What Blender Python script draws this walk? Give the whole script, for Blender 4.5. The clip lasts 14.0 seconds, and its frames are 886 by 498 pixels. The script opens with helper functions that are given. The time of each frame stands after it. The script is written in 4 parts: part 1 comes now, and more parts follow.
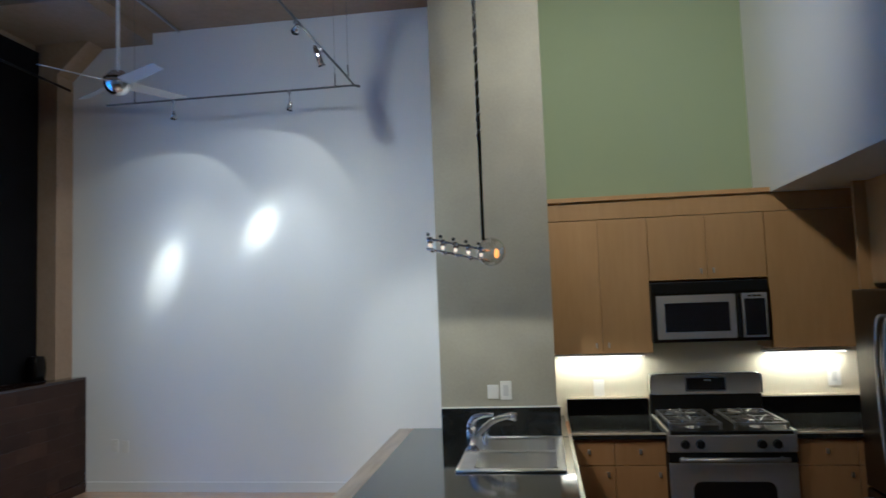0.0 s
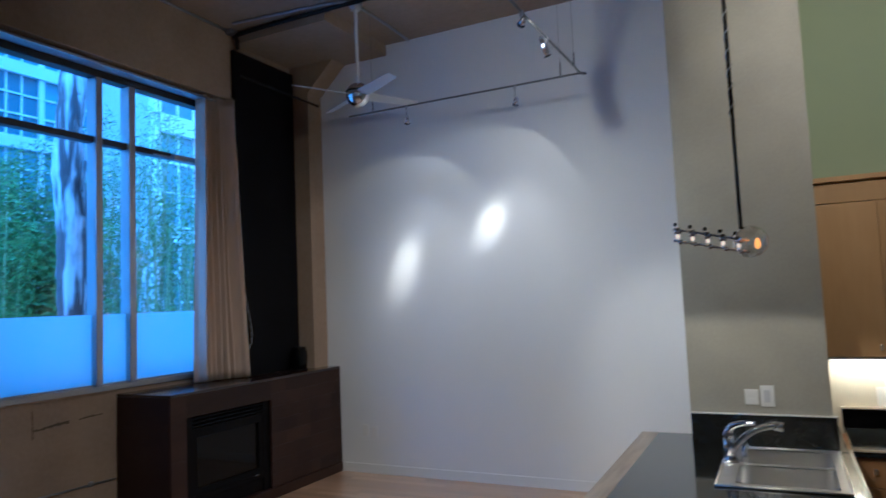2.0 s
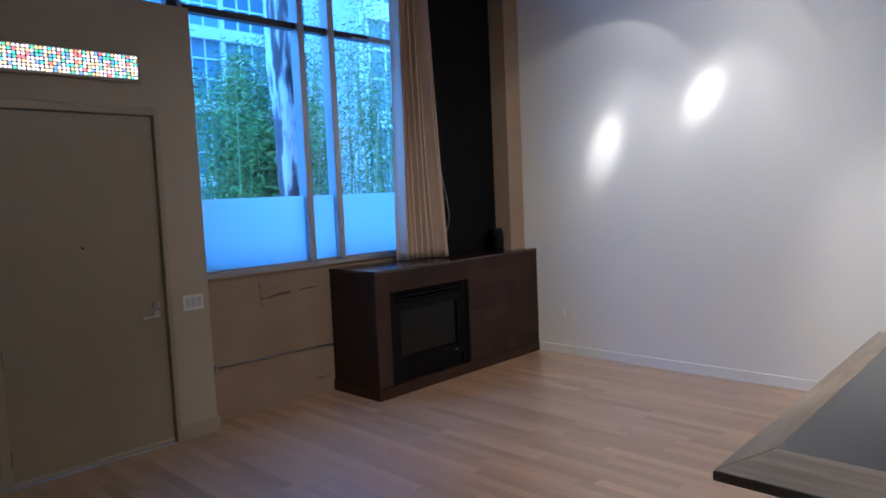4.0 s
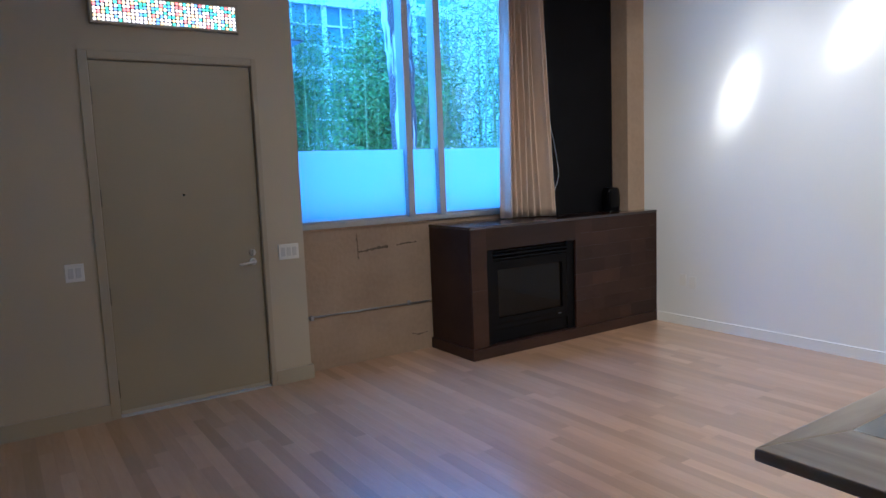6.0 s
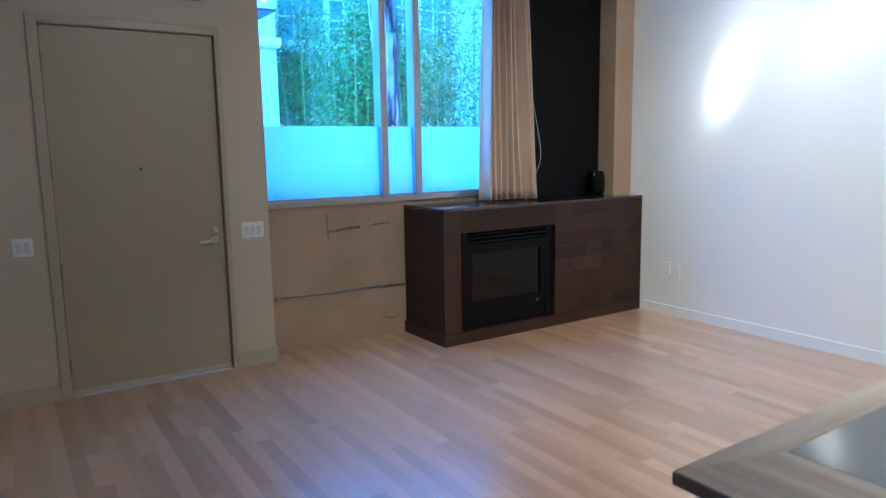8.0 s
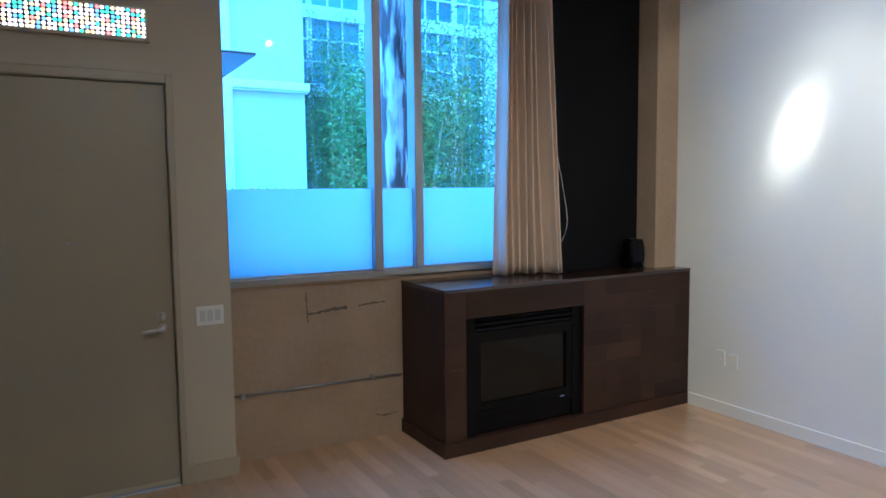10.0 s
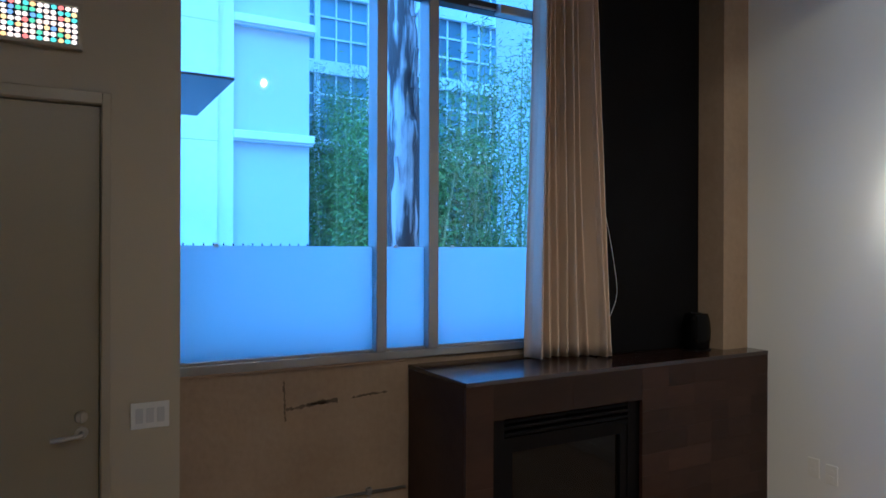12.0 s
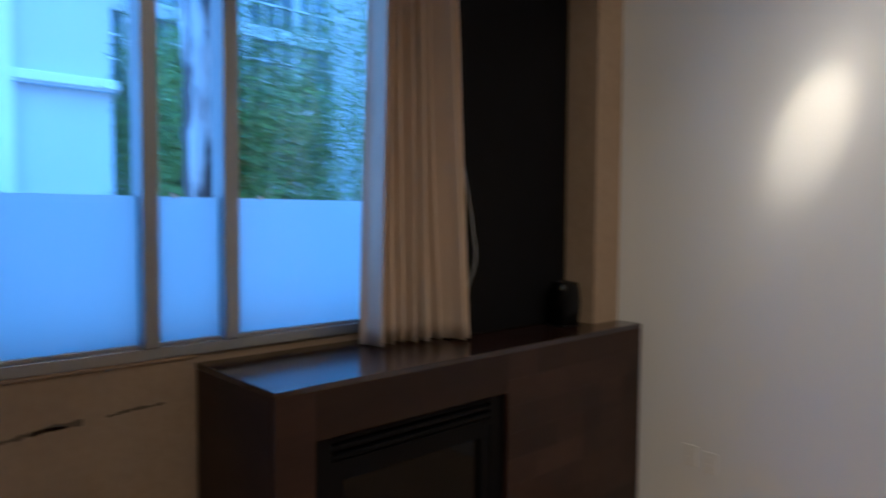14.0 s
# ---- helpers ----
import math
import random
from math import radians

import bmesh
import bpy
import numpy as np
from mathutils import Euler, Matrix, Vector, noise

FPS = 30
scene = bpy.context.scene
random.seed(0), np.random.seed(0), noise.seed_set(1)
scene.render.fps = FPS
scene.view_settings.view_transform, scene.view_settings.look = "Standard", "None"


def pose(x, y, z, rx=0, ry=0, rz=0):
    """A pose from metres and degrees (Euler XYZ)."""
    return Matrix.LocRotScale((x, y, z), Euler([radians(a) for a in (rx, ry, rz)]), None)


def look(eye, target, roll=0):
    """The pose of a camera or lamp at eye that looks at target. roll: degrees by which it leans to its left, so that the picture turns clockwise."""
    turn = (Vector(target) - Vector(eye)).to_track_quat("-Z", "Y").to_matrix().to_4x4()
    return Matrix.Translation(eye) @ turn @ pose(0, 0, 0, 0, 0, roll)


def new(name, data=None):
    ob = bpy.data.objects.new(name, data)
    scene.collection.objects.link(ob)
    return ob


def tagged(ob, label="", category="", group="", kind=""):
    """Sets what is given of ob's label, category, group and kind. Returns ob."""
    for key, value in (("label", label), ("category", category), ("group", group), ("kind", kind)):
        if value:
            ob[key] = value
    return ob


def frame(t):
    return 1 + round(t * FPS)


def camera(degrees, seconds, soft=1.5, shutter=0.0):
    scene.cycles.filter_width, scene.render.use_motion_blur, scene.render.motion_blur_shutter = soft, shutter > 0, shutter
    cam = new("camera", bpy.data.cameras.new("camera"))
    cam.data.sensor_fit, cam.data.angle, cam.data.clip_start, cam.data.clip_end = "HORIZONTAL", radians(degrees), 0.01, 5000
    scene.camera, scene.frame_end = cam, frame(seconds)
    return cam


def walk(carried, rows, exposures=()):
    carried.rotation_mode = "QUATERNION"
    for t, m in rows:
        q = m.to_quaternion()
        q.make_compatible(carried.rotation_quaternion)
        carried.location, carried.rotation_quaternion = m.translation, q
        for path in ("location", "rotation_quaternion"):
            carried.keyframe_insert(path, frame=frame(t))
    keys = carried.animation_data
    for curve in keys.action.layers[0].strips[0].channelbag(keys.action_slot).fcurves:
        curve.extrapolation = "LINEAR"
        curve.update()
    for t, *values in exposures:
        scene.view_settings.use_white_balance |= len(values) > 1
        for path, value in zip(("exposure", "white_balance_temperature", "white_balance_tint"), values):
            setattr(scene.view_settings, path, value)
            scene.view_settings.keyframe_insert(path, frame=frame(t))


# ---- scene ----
cam = camera(66.0, 14.0, shutter=0.5)
EXPOSURES = [(0, 2.0, 3450, 6), (1.5, 1.80, 3440, 9), (3.0, 1.74, 3680, 13), (4.0, 2.1, 3700, 14), (6.5, 2.80, 3540, 10), (7.5, 3.04, 3470, 8), (10.0, 2.62, 3580, 6), (10.5, 2.28, 3640, 6), (11.0, 2.0, 3680, 7), (12.5, 1.8, 3830, 9), (13.5, 1.72, 3930, 11), (14.0, 1.70, 3980, 11)]
PATH = [
    (0, (5.304, -6.483, 1.793), (5.026, -4.508, 1.944), -2.1),
    (0.5, (5.263, -6.522, 1.804), (4.848, -4.574, 1.985), -2.0),
    (1, (5.244, -6.501, 1.819), (4.67, -4.595, 2.018), -2.0),
    (1.5, (5.223, -6.442, 1.813), (4.492, -4.591, 2.009), -2.1),
    (2, (5.196, -6.397, 1.817), (4.306, -4.612, 1.972), -2.4),
    (2.5, (5.207, -6.341, 1.799), (4.146, -4.647, 1.867), -2.4),
    (3, (5.124, -6.349, 1.805), (3.95, -4.73, 1.769), -2.0),
    (3.5, (5.156, -6.235, 1.815), (3.857, -4.719, 1.699), -2.4),
    (4, (5.166, -6.175, 1.796), (3.781, -4.741, 1.635), -2.5),
    (6.5, (5.281, -5.618, 1.608), (3.599, -4.564, 1.365), -1.9),
    (7, (5.28, -5.584, 1.595), (3.608, -4.521, 1.324), -1.2),
    (7.5, (5.284, -5.521, 1.604), (3.633, -4.432, 1.308), -0.9),
    (10, (4.534, -4.603, 1.805), (2.804, -3.612, 1.637), -0.6),
    (10.5, (4.276, -4.521, 1.821), (2.543, -3.531, 1.707), -0.1),
    (11, (4.058, -4.38, 1.82), (2.312, -3.407, 1.752), 0.2),
    (11.5, (3.808, -4.264, 1.823), (2.063, -3.289, 1.787), 0.4),
    (12, (3.561, -4.146, 1.821), (1.819, -3.164, 1.821), 0.2),
    (12.5, (3.35, -4.008, 1.832), (1.609, -3.023, 1.868), 0.2),
    (13, (3.183, -3.783, 1.824), (1.425, -2.831, 1.861), 0.6),
    (13.5, (2.956, -3.59, 1.804), (1.258, -2.533, 1.781), 0.4),
    (13.7, (2.945, -3.522, 1.782), (1.283, -2.411, 1.74), -0.0),
    (13.9, (2.853, -3.503, 1.765), (1.29, -2.258, 1.69), 0.1),
    (14, (2.744, -3.531, 1.763), (1.282, -2.169, 1.666), 0.4),
]
walk(cam, [(t, look(eye, target, roll)) for t, eye, target, roll in PATH], EXPOSURES)

# ---- world, sun, large lights ----
world = bpy.data.worlds.new("sky")
scene.world = world
world.use_nodes = True
wn = world.node_tree.nodes
sky = wn.new("ShaderNodeTexSky")
sky.sky_type, sky.sun_disc = "NISHITA", False
sky.sun_elevation, sky.sun_rotation = radians(73), radians(214)
sky.air_density, sky.dust_density, sky.ozone_density = 1.3, 0.4, 3.0
world.node_tree.links.new(sky.outputs[0], wn["Background"].inputs[0])
wn["Background"].inputs[1].default_value = 0.11


LAMPS = 0.31


def lamp(name, kind, at, target, power, colour, **more):
    data = bpy.data.lights.new(name, kind)
    data.energy, data.color = power * (1.0 if kind == "SUN" else LAMPS), colour
    for key, value in more.items():
        if key == "size":
            data.size = value
        elif key == "size_y":
            data.shape, data.size_y = "RECTANGLE", value
        elif key == "spot":
            data.spot_size = radians(value)
        elif key == "blend":
            data.spot_blend = value
        elif key == "radius":
            data.shadow_soft_size = value
    ob = new(name, data)
    ob.matrix_world = look(at, target)
    return ob


COOL_WARM = (1.0, 0.62, 0.25)
KITCHEN_WARM = (1.0, 0.58, 0.20)
sun = lamp("sun", "SUN", (-2, -3, 12), (0, 0, 0), 2.9, (0.36, 0.67, 1.0))
sun.data.angle = radians(130)

# ---- materials ----
def mat(name, colour, rough=0.6, metal=0.0, second=None, grain=40.0, blotch=2.0, amount=0.5, bump=0.1, stretch=(1, 1, 1), island=0.0, spec=0.5, coat=0.0, edge=(0.5, 0.95), coat_rough=0.15):
    m = bpy.data.materials.new(name)
    m.use_nodes = True
    nt = m.node_tree
    n, l = nt.nodes, nt.links
    b = n["Principled BSDF"]
    b.inputs["Roughness"].default_value, b.inputs["Metallic"].default_value = rough, metal
    b.inputs["Specular IOR Level"].default_value, b.inputs["Coat Weight"].default_value = spec, coat
    b.inputs["Coat Roughness"].default_value = coat_rough
    second = second or tuple(c * 0.8 for c in colour)
    tc = n.new("ShaderNodeTexCoord")
    mp = n.new("ShaderNodeMapping")
    mp.inputs["Scale"].default_value = stretch
    l.new(tc.outputs["Object"], mp.inputs[0])
    if island:
        info, geo = n.new("ShaderNodeObjectInfo"), n.new("ShaderNodeNewGeometry")
        s = n.new("ShaderNodeMath")
        l.new(info.outputs["Random"], s.inputs[0])
        l.new(geo.outputs["Random Per Island"], s.inputs[1])
        shift = n.new("ShaderNodeVectorMath")
        shift.operation = "SCALE"
        shift.inputs[0].default_value = (17.3, 29.1, 11.7)
        l.new(s.outputs[0], shift.inputs["Scale"])
        l.new(shift.outputs[0], mp.inputs["Location"])
    fine, large = n.new("ShaderNodeTexNoise"), n.new("ShaderNodeTexNoise")
    fine.inputs["Scale"].default_value, large.inputs["Scale"].default_value = grain, blotch
    fine.inputs["Detail"].default_value, large.inputs["Detail"].default_value = 5, 4
    l.new(mp.outputs[0], fine.inputs["Vector"])
    l.new(mp.outputs[0], large.inputs["Vector"])
    add = n.new("ShaderNodeMath")
    add.operation = "MULTIPLY_ADD"
    l.new(fine.outputs["Fac"], add.inputs[0])
    add.inputs[1].default_value = 0.45
    l.new(large.outputs["Fac"], add.inputs[2])
    ramp = n.new("ShaderNodeMapRange")
    ramp.inputs["From Min"].default_value, ramp.inputs["From Max"].default_value = edge
    ramp.inputs["To Max"].default_value = amount
    l.new(add.outputs[0], ramp.inputs["Value"])
    mix = n.new("ShaderNodeMix")
    mix.data_type = "RGBA"
    mix.inputs["A"].default_value, mix.inputs["B"].default_value = (*colour, 1), (*second, 1)
    l.new(ramp.outputs[0], mix.inputs["Factor"])
    out = mix.outputs["Result"]
    if island:
        fr = n.new("ShaderNodeMath")
        fr.operation = "FRACT"
        l.new(s.outputs[0], fr.inputs[0])
        rng = n.new("ShaderNodeMapRange")
        rng.inputs["To Min"].default_value, rng.inputs["To Max"].default_value = 1 - island, 1 + island * 0.6
        l.new(fr.outputs[0], rng.inputs["Value"])
        hsv = n.new("ShaderNodeHueSaturation")
        l.new(out, hsv.inputs["Color"])
        l.new(rng.outputs[0], hsv.inputs["Value"])
        out = hsv.outputs[0]
    l.new(out, b.inputs["Base Color"])
    rr = n.new("ShaderNodeMapRange")
    rr.inputs["To Min"].default_value, rr.inputs["To Max"].default_value = max(0.02, rough * 0.8), min(1, rough * 1.2)
    l.new(large.outputs["Fac"], rr.inputs["Value"])
    l.new(rr.outputs[0], b.inputs["Roughness"])
    if bump:
        bp = n.new("ShaderNodeBump")
        bp.inputs["Strength"].default_value, bp.inputs["Distance"].default_value = bump, 0.01
        l.new(fine.outputs["Fac"], bp.inputs["Height"])
        l.new(bp.outputs[0], b.inputs["Normal"])
    return m


def glow(name, colour, strength):
    m = bpy.data.materials.new(name)
    m.use_nodes = True
    b = m.node_tree.nodes["Principled BSDF"]
    b.inputs["Base Color"].default_value = (*colour, 1)
    b.inputs["Emission Color"].default_value = (*colour, 1)
    b.inputs["Emission Strength"].default_value = strength
    return m


def sheen(nt, base, gain):
    """How much a glass surface mirrors: little face on, much at a graze."""
    lw, pw, ma = nt.nodes.new("ShaderNodeLayerWeight"), nt.nodes.new("ShaderNodeMath"), nt.nodes.new("ShaderNodeMath")
    pw.operation, ma.operation = "POWER", "MULTIPLY_ADD"
    pw.inputs[1].default_value, ma.inputs[1].default_value, ma.inputs[2].default_value = 5.0, gain, base
    nt.links.new(lw.outputs["Facing"], pw.inputs[0])
    nt.links.new(pw.outputs[0], ma.inputs[0])
    return ma.outputs[0]


def glass(name, colour=(1, 1, 1), rough=0.0, base=0.03):
    m = bpy.data.materials.new(name)
    m.use_nodes = True
    n, l = m.node_tree.nodes, m.node_tree.links
    n.remove(n["Principled BSDF"])
    tr, gl, mx = n.new("ShaderNodeBsdfTransparent"), n.new("ShaderNodeBsdfGlossy"), n.new("ShaderNodeMixShader")
    tr.inputs[0].default_value = (*colour, 1)
    gl.inputs["Roughness"].default_value = rough
    l.new(sheen(m.node_tree, base, 0.8 * base / 0.03), mx.inputs[0])
    l.new(tr.outputs[0], mx.inputs[1])
    l.new(gl.outputs[0], mx.inputs[2])
    l.new(mx.outputs[0], n["Material Output"].inputs[0])
    return m


def frosted(name, colour):
    m = bpy.data.materials.new(name)
    m.use_nodes = True
    n, l = m.node_tree.nodes, m.node_tree.links
    n.remove(n["Principled BSDF"])
    tl, gl, mx = n.new("ShaderNodeBsdfTranslucent"), n.new("ShaderNodeBsdfGlossy"), n.new("ShaderNodeMixShader")
    tl.inputs[0].default_value = (*colour, 1)
    gl.inputs["Roughness"].default_value = 0.06
    l.new(sheen(m.node_tree, 0.035, 0.8), mx.inputs[0])
    l.new(tl.outputs[0], mx.inputs[1])
    l.new(gl.outputs[0], mx.inputs[2])
    l.new(mx.outputs[0], n["Material Output"].inputs[0])
    return m


M_white = mat("white_paint", (0.78, 0.78, 0.78), 0.75, second=(0.70, 0.70, 0.70), grain=180, blotch=0.7, amount=0.35, bump=0.05)
M_taupe = mat("taupe_paint", (0.495, 0.435, 0.31), 0.65, second=(0.45, 0.395, 0.28), grain=160, blotch=1.1, amount=0.5, bump=0.05)
M_taupe_trim = mat("taupe_trim_paint", (0.42, 0.365, 0.255), 0.4, second=(0.38, 0.33, 0.23), grain=120, blotch=2, bump=0.03)
M_door = mat("olive_door_paint", (0.37, 0.32, 0.21), 0.45, second=(0.335, 0.29, 0.19), grain=150, blotch=1.5, amount=0.6, bump=0.03)
# pier paint; its mottling also stands for cloudy patches of light
M_pier = mat("sage_grey_and_light_mottle", (0.40, 0.38, 0.30), 0.6, second=(0.31, 0.295, 0.24), grain=60, blotch=2.6, amount=0.8, bump=0.04)
M_green = mat("sage_green_paint", (0.36, 0.42, 0.25), 0.7, second=(0.315, 0.37, 0.22), grain=150, blotch=1.0, amount=0.4, bump=0.04)
M_cream = mat("cream_paint", (0.66, 0.62, 0.48), 0.6, second=(0.6, 0.56, 0.43), grain=150, blotch=1.2, amount=0.4, bump=0.03)
M_concrete = mat("board_formed_concrete", (0.37, 0.275, 0.175), 0.85, second=(0.26, 0.185, 0.115), grain=26, blotch=1.6, amount=0.8, bump=0.35)
M_ceiling = mat("concrete_ceiling", (0.34, 0.265, 0.185), 0.85, second=(0.24, 0.18, 0.12), grain=18, blotch=0.8, amount=0.8, bump=0.3)
M_floor = mat("maple_floor", (0.54, 0.35, 0.195), 0.30, second=(0.40, 0.25, 0.125), grain=45, blotch=2.0, amount=0.85, bump=0.04, stretch=(0.12, 1, 1), island=0.2, coat=1.0, coat_rough=0.24)
M_gap = mat("floor_joint", (0.30, 0.19, 0.11), 0.8)
M_mantel = mat("dark_stained_wood", (0.044, 0.022, 0.014), 0.38, second=(0.026, 0.013, 0.010), grain=30, blotch=4.0, amount=0.95, bump=0.06, stretch=(1, 0.3, 1), island=0.3, spec=0.22)
M_mantel_top = mat("polished_dark_wood", (0.030, 0.014, 0.010), 0.14, second=(0.018, 0.008, 0.006), grain=30, blotch=3.0, amount=0.9, bump=0.03, stretch=(1, 0.15, 1), spec=0.8)
M_black = mat("black_paint", (0.0075, 0.0075, 0.009), 0.75, second=(0.006, 0.006, 0.007), grain=60, bump=0.03, spec=0.08)
M_blackmetal = mat("black_metal", (0.008, 0.008, 0.008), 0.4, grain=90, bump=0.03, spec=0.25)
M_blackgloss = mat("gloss_black_plastic", (0.0025, 0.0025, 0.003), 0.16, grain=40, bump=0, spec=0.12)
M_fireglass = mat("smoked_glass", (0.006, 0.005, 0.004), 0.06, grain=10, bump=0, spec=0.2)
M_insert = mat("soot_black_metal", (0.004, 0.004, 0.005), 0.5, grain=90, bump=0.03, spec=0.1)
M_sinksteel = mat("brushed_sink_steel", (0.82, 0.81, 0.78), 0.34, metal=1.0, second=(0.7, 0.69, 0.66), grain=120, blotch=5, bump=0.02)
# lighter than the bowls' steel: the pendant's highlight is in the rim colour
M_rimsteel = mat("highlit_rim_steel", (0.92, 0.91, 0.88), 0.45, metal=1.0, second=(0.66, 0.65, 0.62), grain=120, blotch=5, bump=0.02)
M_log = mat("ceramic_logs", (0.05, 0.03, 0.02), 0.9, grain=30, bump=0.6)
M_frame = mat("window_aluminium", (0.42, 0.42, 0.42), 0.35, metal=0.7, second=(0.36, 0.36, 0.36), grain=90, bump=0.02)
M_darkframe = mat("dark_window_frame", (0.05, 0.05, 0.055), 0.4, metal=0.4, grain=90, bump=0.02)
M_pane = glass("window_glass")
M_frost = frosted("frosted_film", (0.76, 0.77, 0.78))
M_curtain = mat("linen_curtain", (0.70, 0.56, 0.41), 0.9, second=(0.58, 0.46, 0.33), grain=220, blotch=6, amount=0.7, bump=0.15, stretch=(1, 1, 0.3))
M_granite = mat("polished_black_granite", (0.012, 0.013, 0.013), 0.085, second=(0.022, 0.023, 0.023), grain=140, blotch=9, amount=0.7, bump=0.0, spec=0.6)
M_border = mat("grey_brown_wood", (0.40, 0.335, 0.235), 0.33, second=(0.20, 0.155, 0.105), grain=30, blotch=9.0, amount=0.9, bump=0.04, stretch=(1, 0.1, 1), edge=(0.55, 0.9))
M_border_cross = mat("grey_brown_wood_across", (0.40, 0.335, 0.235), 0.33, second=(0.20, 0.155, 0.105), grain=30, blotch=9.0, amount=0.9, bump=0.04, stretch=(0.1, 1, 1), edge=(0.55, 0.9))
M_maple = mat("maple_cabinet", (0.52, 0.335, 0.115), 0.38, second=(0.42, 0.26, 0.08), grain=30, blotch=2.4, amount=0.9, bump=0.03, stretch=(1, 1, 0.15), island=0.10)
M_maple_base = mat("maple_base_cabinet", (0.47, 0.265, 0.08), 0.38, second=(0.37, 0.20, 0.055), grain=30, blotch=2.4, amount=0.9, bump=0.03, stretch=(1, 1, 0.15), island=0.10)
# pale banding whose colour also carries the lamplight caught by the edges
M_edge = mat("pale_highlit_edge", (0.62, 0.56, 0.43), 0.22, second=(0.52, 0.47, 0.36), grain=60, blotch=6, bump=0.02)
# pale patches put the grates' silver glints into the metal's colour
M_iron = mat("glinting_cast_iron", (0.62, 0.61, 0.59), 0.3, metal=0.9, second=(0.10, 0.10, 0.10), grain=80, blotch=14, bump=0.2)
M_steel = mat("brushed_steel", (0.66, 0.64, 0.59), 0.5, metal=1.0, second=(0.48, 0.47, 0.45), grain=120, blotch=3, bump=0.03, stretch=(0.05, 1, 1))
M_hinge = mat("dull_bronze_hinge", (0.16, 0.14, 0.11), 0.45, metal=0.8, grain=90, bump=0.03)
# refrigerator steel, with the dark room it mirrors put into the base colour
M_darksteel = mat("dark_reflecting_steel", (0.12, 0.115, 0.11), 0.3, metal=1.0, second=(0.09, 0.088, 0.085), grain=120, blotch=3, bump=0.03, stretch=(1, 1, 0.05))
M_chrome = mat("chrome", (0.75, 0.75, 0.76), 0.08, metal=1.0, grain=60, bump=0.0, amount=0.2)
M_plate = mat("white_plastic", (0.78, 0.77, 0.74), 0.35, grain=80, bump=0.01, amount=0.2)
M_pipe = mat("galvanised_pipe", (0.42, 0.42, 0.43), 0.4, metal=0.8, grain=70, bump=0.05)
M_rail = mat("dark_steel_rail", (0.16, 0.16, 0.16), 0.4, metal=0.6, grain=70, bump=0.02)
M_display = mat("dark_display", (0.01, 0.01, 0.012), 0.12, grain=20, bump=0)
M_bulb = glow("lit_bulb", (1.0, 0.64, 0.28), 4.0)
M_tube = glow("lit_under_cabinet_strip", (1.0, 0.64, 0.25), 1.5)
M_tiny = glow("tiny_lit_bulb", (1.0, 0.55, 0.2), 0.35)
M_amber = glow("amber_bulb", (1.0, 0.27, 0.01), 0.6)
M_clear = glass("clear_glass", base=0.14)
M_blade = mat("white_fan_blade", (0.6, 0.6, 0.6), 0.4, grain=60, bump=0.01, amount=0.3)
M_bark = mat("peeling_bark", (0.64, 0.62, 0.62), 0.9, second=(0.08, 0.065, 0.06), grain=22, blotch=6.5, amount=0.97, edge=(0.62, 0.75), bump=1.0, stretch=(1, 1, 0.11))
M_leaf = mat("bamboo_leaf", (0.20, 0.27, 0.045), 0.5, second=(0.10, 0.15, 0.022), grain=8, blotch=1.5, amount=0.9, bump=0, island=0.45)
M_cane = mat("bamboo_cane", (0.36, 0.38, 0.16), 0.5, second=(0.2, 0.23, 0.09), grain=6, blotch=3, bump=0.02, island=0.3)
M_stucco = mat("white_stucco", (0.82, 0.82, 0.80), 0.85, second=(0.62, 0.62, 0.6), grain=20, blotch=0.5, amount=0.5, bump=0.1)
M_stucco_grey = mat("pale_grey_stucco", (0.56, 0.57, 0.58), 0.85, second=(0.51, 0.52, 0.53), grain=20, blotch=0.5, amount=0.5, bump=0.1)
M_metalpanel = mat("grey_metal_panel", (0.18, 0.19, 0.2), 0.5, metal=0.3, grain=20, bump=0.02)
M_towerglass = mat("tower_glass", (0.26, 0.31, 0.34), 0.05, grain=2, blotch=0.4, bump=0, spec=0.8, island=0.4)
M_paving = mat("street_paving", (0.46, 0.46, 0.45), 0.9, second=(0.15, 0.15, 0.145), grain=12, blotch=0.5, bump=0.2)

# ---- mesh helpers ----
def box(bm, x0, y0, z0, x1, y1, z1, bevel=0.0):
    xs, ys, zs = sorted((x0, x1)), sorted((y0, y1)), sorted((z0, z1))
    m = Matrix.LocRotScale(((xs[0] + xs[1]) / 2, (ys[0] + ys[1]) / 2, (zs[0] + zs[1]) / 2), None, (xs[1] - xs[0], ys[1] - ys[0], zs[1] - zs[0]))
    made = bmesh.ops.create_cube(bm, size=1, matrix=m)
    if bevel:
        edges = list({e for v in made["verts"] for e in v.link_edges})
        bmesh.ops.bevel(bm, geom=edges, offset=bevel, segments=2, profile=0.5, affect="EDGES")
    return bm


def cyl(bm, a, b, r, r2=None, seg=16):
    a, b = Vector(a), Vector(b)
    d = b - a
    m = Matrix.Translation((a + b) / 2) @ d.to_track_quat("Z", "Y").to_matrix().to_4x4()
    bmesh.ops.create_cone(bm, cap_ends=True, segments=seg, radius1=r, radius2=r if r2 is None else r2, depth=d.length, matrix=m)
    return bm


def ball(bm, at, r, scale=(1, 1, 1), seg=20):
    bmesh.ops.create_uvsphere(bm, u_segments=seg, v_segments=seg // 2 + 2, radius=r, matrix=Matrix.LocRotScale(at, None, scale))
    return bm


